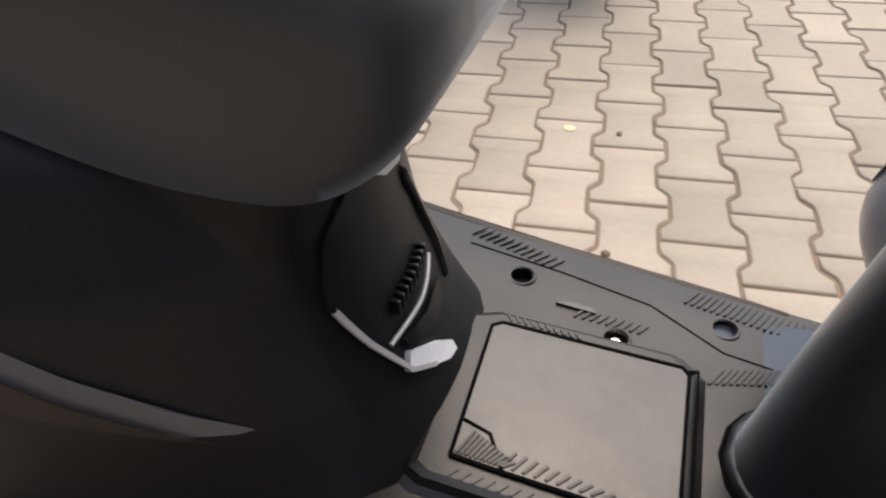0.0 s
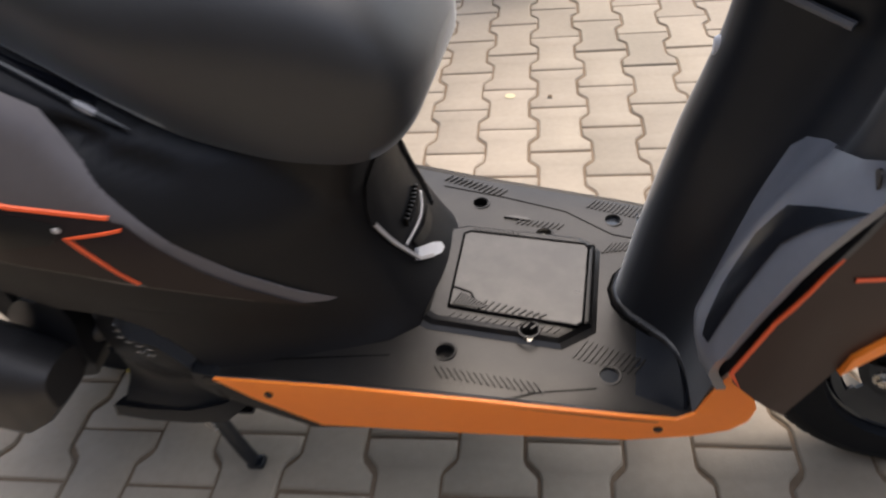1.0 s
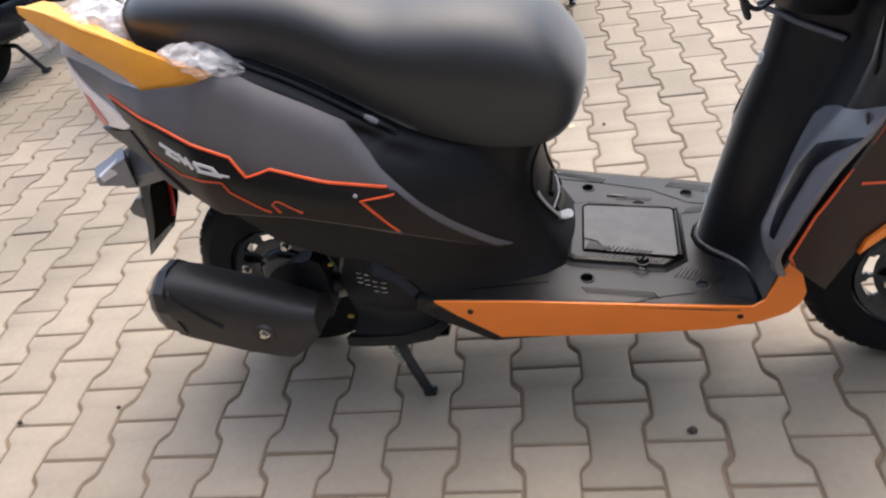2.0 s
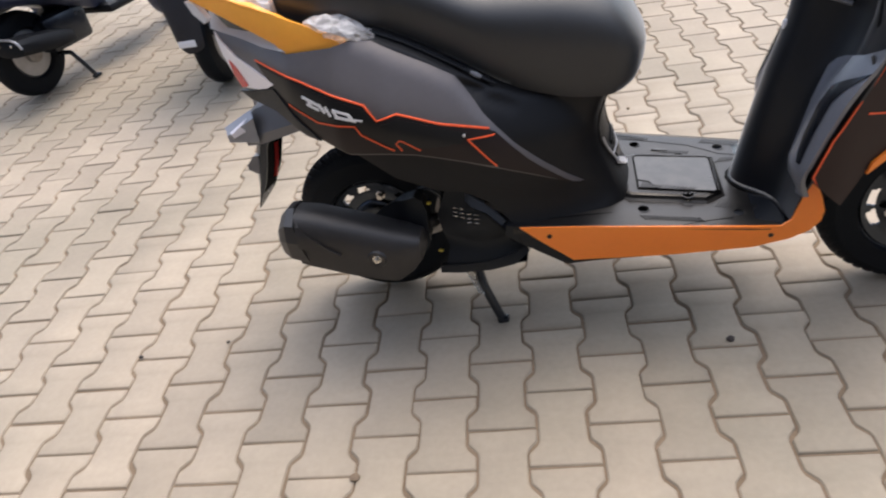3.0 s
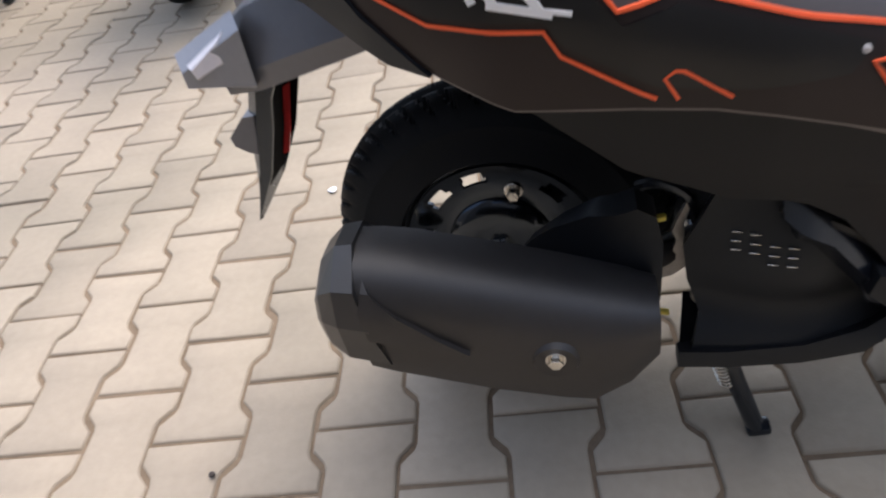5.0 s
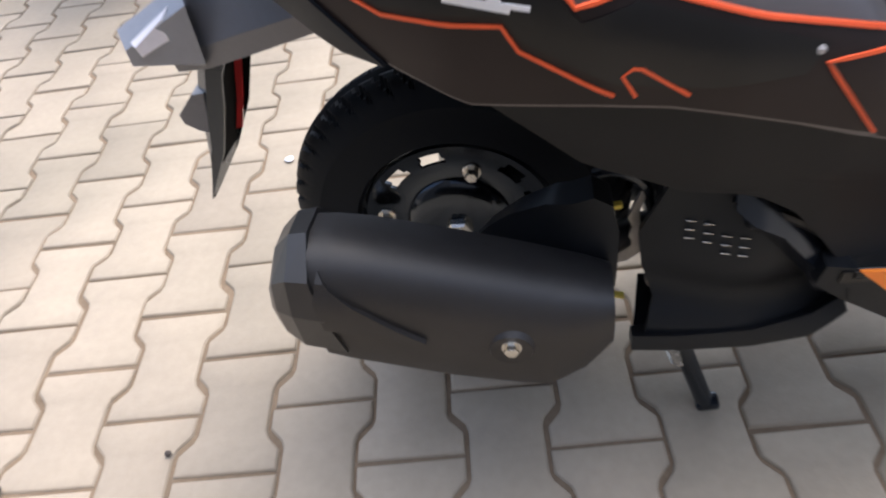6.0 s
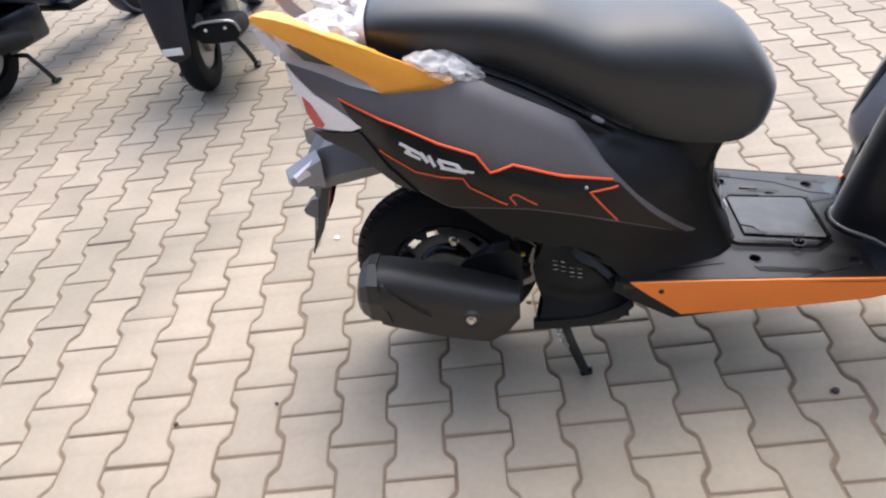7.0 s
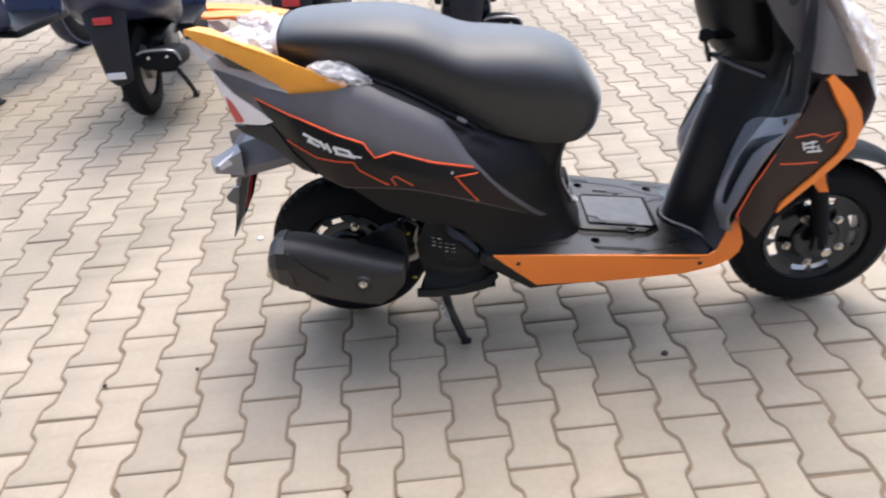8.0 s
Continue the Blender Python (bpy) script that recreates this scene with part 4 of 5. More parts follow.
        for line in ([(0.312, 0.605), (0.36, 0.604), (0.385, 0.592), (0.43, 0.594)], [(0.288, 0.545), (0.34, 0.535), (0.39, 0.528)], [(0.40, 0.575), (0.425, 0.590)]):
            part("stripe", ribbon(line, fa, 0.0036, 0.002), DECAL, ap, "thin red-orange line decal")
        for a, b in (((0.338, 0.583), (0.372, 0.583)), ((0.345, 0.574), (0.372, 0.570)), ((0.352, 0.562), (0.392, 0.556)), ((0.335, 0.590), (0.345, 0.568)), ((0.36, 0.588), (0.368, 0.565)), ((0.378, 0.574), (0.384, 0.560))):
            part("emblem_stroke", ribbon([a, b], fa, 0.005, 0.0024), WHITE, ap, "small white emblem stroke")
        # upper cowl side
        cowl = [(0.325, 0.748), (0.350, 0.738), (0.385, 0.731), (0.425, 0.718), (0.452, 0.713), (0.42, 0.78), (0.36, 0.85), (0.30, 0.92), (0.22, 0.97), (0.19, 0.93), (0.240, 0.85)]
        part("inner_cowl", sheet([(0.285, 0.69), (0.41, 0.69), (0.41, 0.745), (0.345, 0.775), (0.29, 0.775)], lambda x, z: (x, s * (0.180 - 0.30 * max(0, z - 0.70) - 0.55 * max(0, x - 0.33)), z), 0.02, 0.006), PLASTIC, root, "black inner panel behind the cowl")
        part("front_cowl", sheet(cowl, lambda x, z: (x, s * (0.205 - 0.30 * max(0, z - 0.70) - 0.55 * max(0, x - 0.33)), z), 0.02, 0.008), PAINT, root, "dark grey upper front cowl")
    # front skin joining both sides, and the wrapped lamp
    rings = []
    for z in np.linspace(0.42, 0.90, 13):
        x0 = lerp(z, [(0.42, 0.42), (0.50, 0.44), (0.60, 0.50), (0.66, 0.505), (0.72, 0.475), (0.80, 0.43), (0.90, 0.34)])
        w = lerp(z, [(0.42, 0.10), (0.55, 0.15), (0.66, 0.14), (0.75, 0.12), (0.90, 0.10)])
        rings.append([(x0 + 0.05 * (1 - (k / 5) ** 2), w * k / 5, z) for k in range(-5, 6)])
    part("nose_panel", loft(rings, closed=False), PAINT, root, "dark grey front nose panel")
    rng = random.Random(11)
    rings = []
    for i in range(15):
        z = 0.70 + 0.20 * i / 14
        x = 0.52 - 0.75 * (z - 0.70)
        e = math.sin(math.pi * (i + 0.5) / 15) ** 0.6
        rings.append([(x + (0.045 * math.cos(a) + rng.uniform(-0.007, 0.007)) * e, (0.155 * math.sin(a) + rng.uniform(-0.008, 0.008)) * e, z + rng.uniform(-0.004, 0.004)) for a in (2 * math.pi * k / 32 for k in range(32))])
    lamp = part("headlamp", loft([[(0.50 - 0.7 * (z - 0.70) + 0.03 * math.cos(a), 0.13 * math.sin(a), z) for a in (2 * math.pi * k / 24 for k in range(24))] for z in (0.715, 0.74, 0.80, 0.86, 0.88)]), LENS, root, "pale front lamp under wrapping")
    part("plastic_wrap", loft(rings), FILM, root, "crumpled clear plastic wrapping over the front lamp", sharp=32)
    # steering head cover, bar, grips and levers
    rings = []
    for z, x, rx, ry in ((0.724, 0.285, 0.062, 0.060), (0.734, 0.266, 0.080, 0.078), (0.745, 0.252, 0.082, 0.086), (0.760, 0.238, 0.079, 0.096), (0.78, 0.222, 0.075, 0.104), (0.83, 0.205, 0.080, 0.108), (0.88, 0.19, 0.080, 0.112), (0.94, 0.18, 0.078, 0.120), (0.98, 0.175, 0.05, 0.10)):
        rings.append([(x + rx * math.cos(a), ry * math.sin(a), z) for a in (2 * math.pi * k / 24 for k in range(24))])
    head = part("handlebar_cover", loft(rings), PLASTIC, root, "dark handlebar cover", sharp=40)
    for s in (-1, 1):
        part("handlebar", tube([(0.17, s * 0.10, 0.96), (0.15, s * 0.20, 0.965), (0.12, s * 0.33, 0.955)], 0.012), GLOSS, root)
        part("grip", tube([(0.145, s * 0.225, 0.964), (0.12, s * 0.345, 0.954)], 0.0175, 14), RUBBER, root, "black rubber hand grip")
        part("brake_lever", tube(smooth_line([(0.19, s * 0.16, 0.955), (0.215, s * 0.20, 0.95), (0.20, s * 0.28, 0.945), (0.175, s * 0.355, 0.94)]), [0.008] * 9 + [0.0065] * 9 + [0.009], 8), SATIN, root, "black brake lever")
    ky = -0.085
    lock = part("ignition_lock", loft([[(0.150 - h, ky + r * math.cos(a), 0.802 + r * math.sin(a)) for a in (2 * math.pi * k / 20 for k in range(20))] for r, h in ((0.011, -0.070), (0.011, 0.004), (0.009, 0.007), (0.006, 0.007))]), PITCH, root, "dark ignition lock")
    part("key", loft([[(x, ky + w * a, 0.802 + h * b) for a, b in ((-1, -0.5), (-0.6, -1), (0.6, -1), (1, -0.5), (1, 0.5), (0.6, 1), (-0.6, 1), (-1, 0.5))] for x, w, h in ((0.146, 0.004, 0.006), (0.132, 0.005, 0.010), (0.127, 0.006, 0.014), (0.114, 0.006, 0.014), (0.109, 0.005, 0.010))]), RUBBER, lock, "black key head in the lock")
    part("key_strap", tube(smooth_line([(0.121, ky, 0.792), (0.126, ky, 0.782), (0.130, ky, 0.770), (0.135, ky, 0.755), (0.141, ky, 0.741)]), [0.0045] * 14 + [0.005] * 9 + [0.004, 0.003], 8), SATIN, lock, "black strap hanging from the key")
    part("key_ring", tube(smooth_line([(0.130, ky, 0.776), (0.138, ky + 0.003, 0.761), (0.148, ky + 0.003, 0.754), (0.158, ky + 0.003, 0.756), (0.172, ky + 0.004, 0.768)]), 0.0038, 8), SATIN, lock, "black key loop")


def build_wheels(root):
    # rear
    c = (-0.742, 0.0, 0.2265)
    wheel = make_rim("rear_wheel", c, 0.128, 0.040, 0.040, root, GLOSS, radians(60), -0.036, 12)
    tagged(wheel, "gloss black pressed rear wheel with oval slots")
    make_tyre(c, 0.219, 0.100, 0.131, wheel)
    part("hub", disc((c[0], -0.010, c[2]), 0.052, 0, -0.034, 32, 0.006), GLOSS, wheel)
    part("hub_cap", spin([(0.001, -0.048), (0.034, -0.048), (0.052, -0.045), (0.064, -0.040), (0.068, -0.034), (0.064, -0.028), (0.001, -0.024)], c, 40), GLOSS, wheel, "gloss black hub")
    part("axle_nut", disc((c[0], -0.046, c[2]), 0.018, 0, -0.016, 6, 0.003), ZINC, wheel, "bright axle nut")
    for k in range(4):
        a = radians(75 + 90 * k)
        hex_bolt((c[0] + 0.093 * math.cos(a), -0.044, c[2] + 0.093 * math.sin(a)), 0.0080, 0.017, wheel)
    # front
    c = (0.519, 0.0, 0.222)
    wheel = make_rim("front_wheel", c, 0.139, 0.040, 0.034, root, GLOSS, radians(38), -0.028, 12, 1)
    tagged(wheel, "gloss black front wheel with oval slots")
    make_tyre(c, 0.222, 0.094, 0.142, wheel)
    part("hub", disc((c[0], -0.012, c[2]), 0.062, 0, -0.035, 32, 0.006), GLOSS, wheel)
    part("axle_nut", disc((c[0], -0.088, c[2]), 0.014, 0, -0.02, 6, 0.002), ZINC, wheel)
    for k in range(5):
        a = radians(51 + 72 * k)
        hex_bolt((c[0] + 0.075 * math.cos(a), -0.036, c[2] + 0.075 * math.sin(a)), 0.008, 0.012, wheel)
    for s in (-1, 1):
        part("fork_leg", tube([(0.515, s * 0.075, 0.232), (0.495, s * 0.075, 0.32), (0.44, s * 0.07, 0.50), (0.40, s * 0.06, 0.62)], [0.018, 0.021, 0.024, 0.022], 14), RUBBER, root, "black front fork leg")
        part("fork_clamp", box((0.515, s * 0.075, 0.238), (0.05, 0.026, 0.06), 0.008), GLOSS, root)
    rings = []
    for k in range(17):
        a = radians(10 + 118 * k / 16)
        ring = []
        for j in range(-4, 5):
            y = 0.066 * j / 4
            r = 0.262 - 0.022 * (abs(j) / 4) ** 2.5
            ring.append((c[0] + r * math.cos(a), y, c[2] + 0.012 + r * math.sin(a)))
        rings.append(ring)
    bm = loft(rings, closed=False)
    bmesh.ops.solidify(bm, geom=bm.faces[:], thickness=0.004)
    ff = part("front_mudguard", bm, PLASTIC, root, "black front mudguard")
    for s in (-1, 1):
        part("mudguard_wing", sheet([(0.43, 0.470), (0.455, 0.485), (0.47, 0.43), (0.485, 0.40), (0.462, 0.40), (0.44, 0.425)], lambda x, z: (x, s * 0.098, z), 0.02, 0.006), ORANGE, ff, "orange mudguard bracket")


def build_engine(root):
    part("engine", box((-0.425, 0.0, 0.285), (0.13, 0.24, 0.19), 0.03), SATIN, root, "black engine casing")
    part("crankcase", box((-0.60, 0.06, 0.27), (0.34, 0.12, 0.15), 0.04), SATIN, root)
    shroud = [(-0.520, 0.405), (-0.455, 0.408), (-0.400, 0.368), (-0.350, 0.312), (-0.343, 0.268), (-0.385, 0.232), (-0.44, 0.212), (-0.512, 0.206), (-0.535, 0.228), (-0.526, 0.262), (-0.539, 0.300), (-0.545, 0.345)]
    swell = lambda x, z: (x, -0.185 - 0.032 * math.exp(-((x + 0.445) ** 2 + (z - 0.325) ** 2) / 0.0055) - 0.038 * min(1.0, max(0.0, (0.285 - z) / 0.05)) ** 1.5, z)
    fan = part("fan_cover", sheet(shroud, swell, 0.012, 0.010), PLASTIC, root, "black round fan cover with slots", sharp=60)
    # bright slivers that paint the glints along the fan slots
    for k in range(4):
        for row in range(3):
            x = -0.500 + 0.0160 * k
            z = 0.368 - 0.0095 * row - 0.0055 * k + 0.0045 * (k % 2)
            part("grille_glint", box((x, swell(x, z)[1] - 0.001, z), (0.0100, 0.0035, 0.0015), 0.0005, (0, 8, 0), seg=1), ZINC, fan)
    # black rod painting a shaded groove line over the fan
    part("groove_shade", tube(smooth_line([(-0.468, -0.208, 0.402), (-0.44, -0.213, 0.392), (-0.40, -0.213, 0.370), (-0.372, -0.210, 0.345)]), 0.0055, 8), BLACKDECAL, fan)
    crest = [(-0.47, 0.430), (-0.455, 0.434), (-0.41, 0.387), (-0.365, 0.337), (-0.352, 0.305)]
    guard = crest + [(-0.358, 0.290), (-0.385, 0.325), (-0.425, 0.370), (-0.47, 0.402)]
    part("side_guard", sheet(guard, lambda x, z: (x, -0.206 - 0.7 * max(0.0, lerp(x, crest) - z), z), 0.012, 0.02), SATIN, root, "black sloping side guard")
    part("lower_bar", sheet([(-0.548, 0.214), (-0.50, 0.213), (-0.43, 0.219), (-0.375, 0.234), (-0.343, 0.262), (-0.347, 0.276), (-0.375, 0.259), (-0.43, 0.241), (-0.50, 0.233), (-0.548, 0.232)], lambda x, z: (x, -0.235 + 8 * (z - 0.212 - 0.10 * (x + 0.5)) ** 2, z), 0.012, 0.022), PLASTIC, root, "black lower guard rail")
    part("under_shield", sheet([(-0.545, -0.215), (-0.35, -0.215), (-0.35, -0.13), (-0.53, -0.13)], lambda x, y: (x, y, 0.216 + 0.16 * max(0, x + 0.44) + 0.05 * (y + 0.215)), 0.03, 0.005), SATIN, root)
    arm = [(-0.712, 0.255), (-0.708, 0.300), (-0.690, 0.328), (-0.656, 0.360), (-0.622, 0.386), (-0.590, 0.398), (-0.572, 0.386), (-0.565, 0.350), (-0.566, 0.294), (-0.580, 0.262), (-0.64, 0.225)]
    part("swing_arm", sheet(arm, lambda x, z: (x, -0.122 - 0.040 * min(1.0, max(0.0, (x + 0.71) / 0.10)) - 0.012 * math.exp(-((z - 0.31) / 0.04) ** 2), z), 0.014, 0.035), PLASTIC, root, "black swing arm and casing beside the wheel", sharp=50)
    # brackets and hoses between silencer and fan
    part("bracket", sheet([(-0.578, 0.277), (-0.562, 0.300), (-0.551, 0.318), (-0.548, 0.335), (-0.553, 0.345), (-0.549, 0.360), (-0.540, 0.385), (-0.536, 0.383), (-0.542, 0.355), (-0.540, 0.335), (-0.534, 0.30), (-0.55, 0.285)], lambda x, z: (x, -0.170, z), 0.012, 0.006), STEEL, root, "grey alloy bracket")
    part("mark", box((-0.566, -0.172, 0.366), (0.013, 0.008, 0.006), 0.002, (0, -10, 0)), YELLOW, root, "yellow paint mark")
    part("mark", box((-0.556, -0.172, 0.232), (0.012, 0.008, 0.005), 0.002, (0, 12, 0)), YELLOW, root, "yellow paint mark")
    for x, z in ((-0.520, 0.268), (-0.506, 0.244)):
        part("clamp", spin([(0.006, -0.006), (0.011, -0.006), (0.012, 0.0), (0.011, 0.006), (0.006, 0.006)], (x, -0.180, z), 20), STEEL, root, "bare metal exhaust clamp")
    hex_bolt((-0.506, -0.184, 0.244), 0.006, 0.010, root)
    part("hose", tube(smooth_line([(-0.585, -0.15, 0.39), (-0.565, -0.16, 0.40), (-0.54, -0.165, 0.385), (-0.528, -0.165, 0.35)]), 0.006, 8), SATIN, root)
    # silencer with its cover
    yc = -0.243
    st = [(-0.891, 0.322, 0.378, 0.034), (-0.883, 0.302, 0.403, 0.046), (-0.862, 0.290, 0.413, 0.053), (-0.828, 0.278, 0.411, 0.055), (-0.797, 0.268, 0.406, 0.055), (-0.729, 0.247, 0.387, 0.055), (-0.661, 0.232, 0.367, 0.054), (-0.634, 0.229, 0.358, 0.053), (-0.600, 0.252, 0.348, 0.047), (-0.574, 0.282, 0.338, 0.036)]

    def ring(x, zb, zt, w):
        return [(x, yc + w * a, (zb + zt) / 2 + (zt - zb) / 2 * b) for a, b in ((0.55, -0.98), (0.0, -1.0), (-0.70, -0.97), (-0.94, -0.84), (-1.0, -0.55), (-1.0, 0.05), (-0.95, 0.40), (-0.78, 0.72), (-0.45, 0.93), (0.0, 1.0), (0.55, 0.95), (0.92, 0.6), (1.0, 0.0), (0.92, -0.6))]

    xs = [s[0] for s in st]
    dense = sorted(set(xs + list(np.arange(-0.89, -0.58, 0.02))))
    val = lambda x: [float(np.interp(x, xs, [s[k] for s in st])) for k in (1, 2, 3)]
    muf = part("silencer", loft([ring(x, *val(x)) for x in dense if x > -0.862]), HEAT, root, "matte black silencer cover", sharp=40)
    cap = []
    for x in (-0.893, -0.886, -0.868, -0.842):
        zb, zt, w = val(x)
        cap.append([(x + (0.014 * (0.4 - b) if x > -0.85 else 0), yc + (w + 0.004) * a, (zb + zt) / 2 + ((zt - zb) / 2 + 0.004) * b) for a, b in ((0.5, -1.0), (-0.55, -1.0), (-0.98, -0.62), (-1.04, 0.12), (-0.84, 0.70), (-0.10, 1.02), (0.6, 0.94), (1.0, 0.5), (1.0, -0.5))])
    part("end_cap", loft(cap), CAP, muf, "matte black faceted end shell", sharp=5)
    side_b, side_a = (-0.97, -0.84, -0.55, 0.05, 0.40, 0.72, 0.93), (-0.70, -0.94, -1.0, -1.0, -0.95, -0.78, -0.45)

    def on_silencer(x, v):
        zb, zt, w = val(x)
        level = v / 0.07
        return (x, yc + (w + 0.0065) * float(np.interp(level, side_b, side_a)), (zb + zt) / 2 + (zt - zb) / 2 * level)

    wedge = [(-0.838, 0.058), (-0.828, 0.044), (-0.810, 0.030), (-0.778, 0.012), (-0.748, -0.002), (-0.79, -0.004), (-0.840, -0.004), (-0.845, 0.03)]
    part("facet", sheet(wedge, on_silencer, 0.010, 0.008), HEAT, muf, "raised wedge that runs on from the end shell", sharp=18)
    part("bolt_well", spin([(0.010, -0.003), (0.020, -0.006), (0.026, 0.004), (0.010, 0.006)], (-0.670, yc - 0.051, 0.304), 28), HEAT, muf)
    hex_bolt((-0.670, yc - 0.051, 0.304), 0.0072, 0.010, muf)
    part("exhaust_pipe", tube(smooth_line([(-0.600, -0.200, 0.318), (-0.56, -0.160, 0.312), (-0.50, -0.12, 0.295), (-0.42, -0.08, 0.26)]), 0.016, 14), HEAT, root, "blackened exhaust pipe")
    # inner mudguard above the tyre
    rings = []
    for k in range(15):
        a = radians(15 + 62 * k / 14)
        rings.append([(-0.742 + (0.248 - 0.012 * abs(j)) * math.cos(a), 0.022 * j, 0.235 + (0.248 - 0.012 * abs(j)) * math.sin(a)) for j in range(-3, 4)])
    bm = loft(rings, closed=False)
    bmesh.ops.solidify(bm, geom=bm.faces[:], thickness=0.004)
    part("inner_mudguard", bm, SATIN, root, "black inner rear mudguard")
    part("shock_absorber", tube([(-0.72, 0.10, 0.28), (-0.66, 0.10, 0.52)], 0.024, 14), SATIN, root)
    # centre stand
    stand = part("centre_stand", tube([(-0.485, -0.15, 0.158), (-0.485, 0.15, 0.158)], 0.013), SATIN, root, "black tubular centre stand")
    for s in (-1, 1):
        part("stand_leg", tube(smooth_line([(-0.482, s * 0.135, 0.158), (-0.470, s * 0.155, 0.11), (-0.446, s * 0.166, 0.045), (-0.434, s * 0.168, 0.012)]), 0.0115, 10), SATIN, stand)
        part("stand_foot", box((-0.430, s * 0.168, 0.0085), (0.030, 0.023, 0.014), 0.005, (0, -12, 0)), SATIN, stand)
    coil = []
    for k in range(90):
        t = k / 89
        a = 2 * math.pi * 11 * t
        coil.append((-0.498 + 0.022 * t + 0.007 * math.cos(a), -0.163 + 0.007 * math.sin(a), 0.158 - 0.066 * t))
    part("spring", tube(coil, 0.0018, 6), ZINC, stand, "bright coil spring")


def build_scooter():
    root = new("motor_scooter")
    tagged(root, "black and matte grey scooter with orange trim on its stand", "scooter")
    build_seat(root)
    build_rear_body(root)
    build_tail(root)
    build_floor(root)
    build_front(root)
    build_wheels(root)
    build_engine(root)
    return root


build_scooter()


# ---- the row of parked scooters behind ----
def build_parked(colour, rail):
    """A parked scooter seen from behind; it faces +y, its rear wheel's contact at the origin."""
    root = new("parked_scooter")

    def put(name, bm, m, parent, label="", sharp=38):
        bm.transform(Matrix.Rotation(radians(90), 4, "Z"))
        return part(name, bm, m, parent, label, sharp)

    c = (0.0, 0.0, 0.217)
    wheel = put("rear_wheel", disc((0, 0, 0.217), 0.124, -0.035, 0.035, 40, 0.012), SILVER, root, "silver pressed wheel")
    put("tyre", spin([(0.121, -0.034), (0.132, -0.045), (0.165, -0.049), (0.200, -0.040), (0.214, -0.02), (0.217, 0.0), (0.214, 0.02), (0.200, 0.040), (0.165, 0.049), (0.132, 0.045), (0.121, 0.034)], c, 64), RUBBER, wheel, "black rubber tyre")
    put("hub", disc((0, -0.03, 0.217), 0.045, 0, -0.035, 28, 0.005), STEEL, wheel)
    # body shell along the scooter
    rings = []
    for x, zb, zt, w in ((-0.30, 0.66, 0.74, 0.06), (-0.25, 0.56, 0.77, 0.13), (-0.15, 0.49, 0.77, 0.19), (0.0, 0.46, 0.75, 0.225), (0.15, 0.42, 0.72, 0.23), (0.30, 0.36, 0.66, 0.20), (0.45, 0.30, 0.60, 0.15), (0.56, 0.28, 0.55, 0.11)):
        rings.append([(x, w * a, zb + (zt - zb) * b) for a, b in ((-0.7, 0), (-0.95, 0.15), (-1, 0.45), (-0.9, 0.8), (-0.6, 1), (0.6, 1), (0.9, 0.8), (1, 0.45), (0.95, 0.15), (0.7, 0))])
    put("body", loft(rings), colour, root, "dark glossy rear body", 45)
    rings = []
    for x, zb, zt, w in ((-0.22, 0.765, 0.80, 0.07), (-0.17, 0.76, 0.84, 0.12), (0.0, 0.745, 0.845, 0.145), (0.2, 0.68, 0.81, 0.15), (0.42, 0.58, 0.79, 0.14), (0.52, 0.56, 0.74, 0.11), (0.56, 0.58, 0.66, 0.06)):
        rings.append([(x, w * a, zb + (zt - zb) * b) for a, b in ((-0.85, 0), (-1, 0.4), (-0.85, 0.85), (-0.4, 1), (0.4, 1), (0.85, 0.85), (1, 0.4), (0.85, 0))])
    put("seat", loft(rings), VINYL, root, "black vinyl seat", 50)
    put("grab_rail", tube(smooth_line([(-0.05, -0.17, 0.79), (-0.22, -0.15, 0.83), (-0.33, -0.09, 0.85), (-0.36, 0, 0.853), (-0.33, 0.09, 0.85), (-0.22, 0.15, 0.83), (-0.05, 0.17, 0.79)]), 0.013), rail, root, "grab rail")
    put("tail_lamp", loft([[(x, w * a, z + h * b) for a, b in ((-1, -0.4), (-0.8, -1), (0.8, -1), (1, -0.4), (0.85, 1), (-0.85, 1))] for x, z, w, h in ((-0.24, 0.70, 0.125, 0.045), (-0.305, 0.70, 0.11, 0.042), (-0.325, 0.705, 0.085, 0.03))]), RED, root, "broad red tail lamp", 30)
    rings = []
    for x, z, w in ((-0.20, 0.63, 0.105), (-0.255, 0.58, 0.10), (-0.285, 0.50, 0.088), (-0.298, 0.42, 0.076), (-0.305, 0.34, 0.066), (-0.306, 0.285, 0.060), (-0.304, 0.258, 0.052), (-0.302, 0.245, 0.034)):
        rings.append([(x + 0.030 * (abs(j) / 6) ** 3, w * j / 6, z + 0.006 * (abs(j) / 6) ** 2) for j in range(-6, 7)] + [(x + 0.010 + 0.030 * (abs(j) / 6) ** 3, 0.96 * w * j / 6, z) for j in range(6, -7, -1)])
    fender = put("mudguard", loft(rings), FLAPM, root, "dark grey tapered rear mudguard with a rounded end", 50)
    put("sticker", box((-0.3075, 0.004, 0.292), (0.003, 0.080, 0.030), 0.001, (0, 2, 0)), CHALK, fender, "white sticker strip")
    put("reflector", box((-0.284, 0.0, 0.525), (0.016, 0.078, 0.032), 0.006, (0, 14, 0)), RED, fender, "small red reflector")
    rings = []
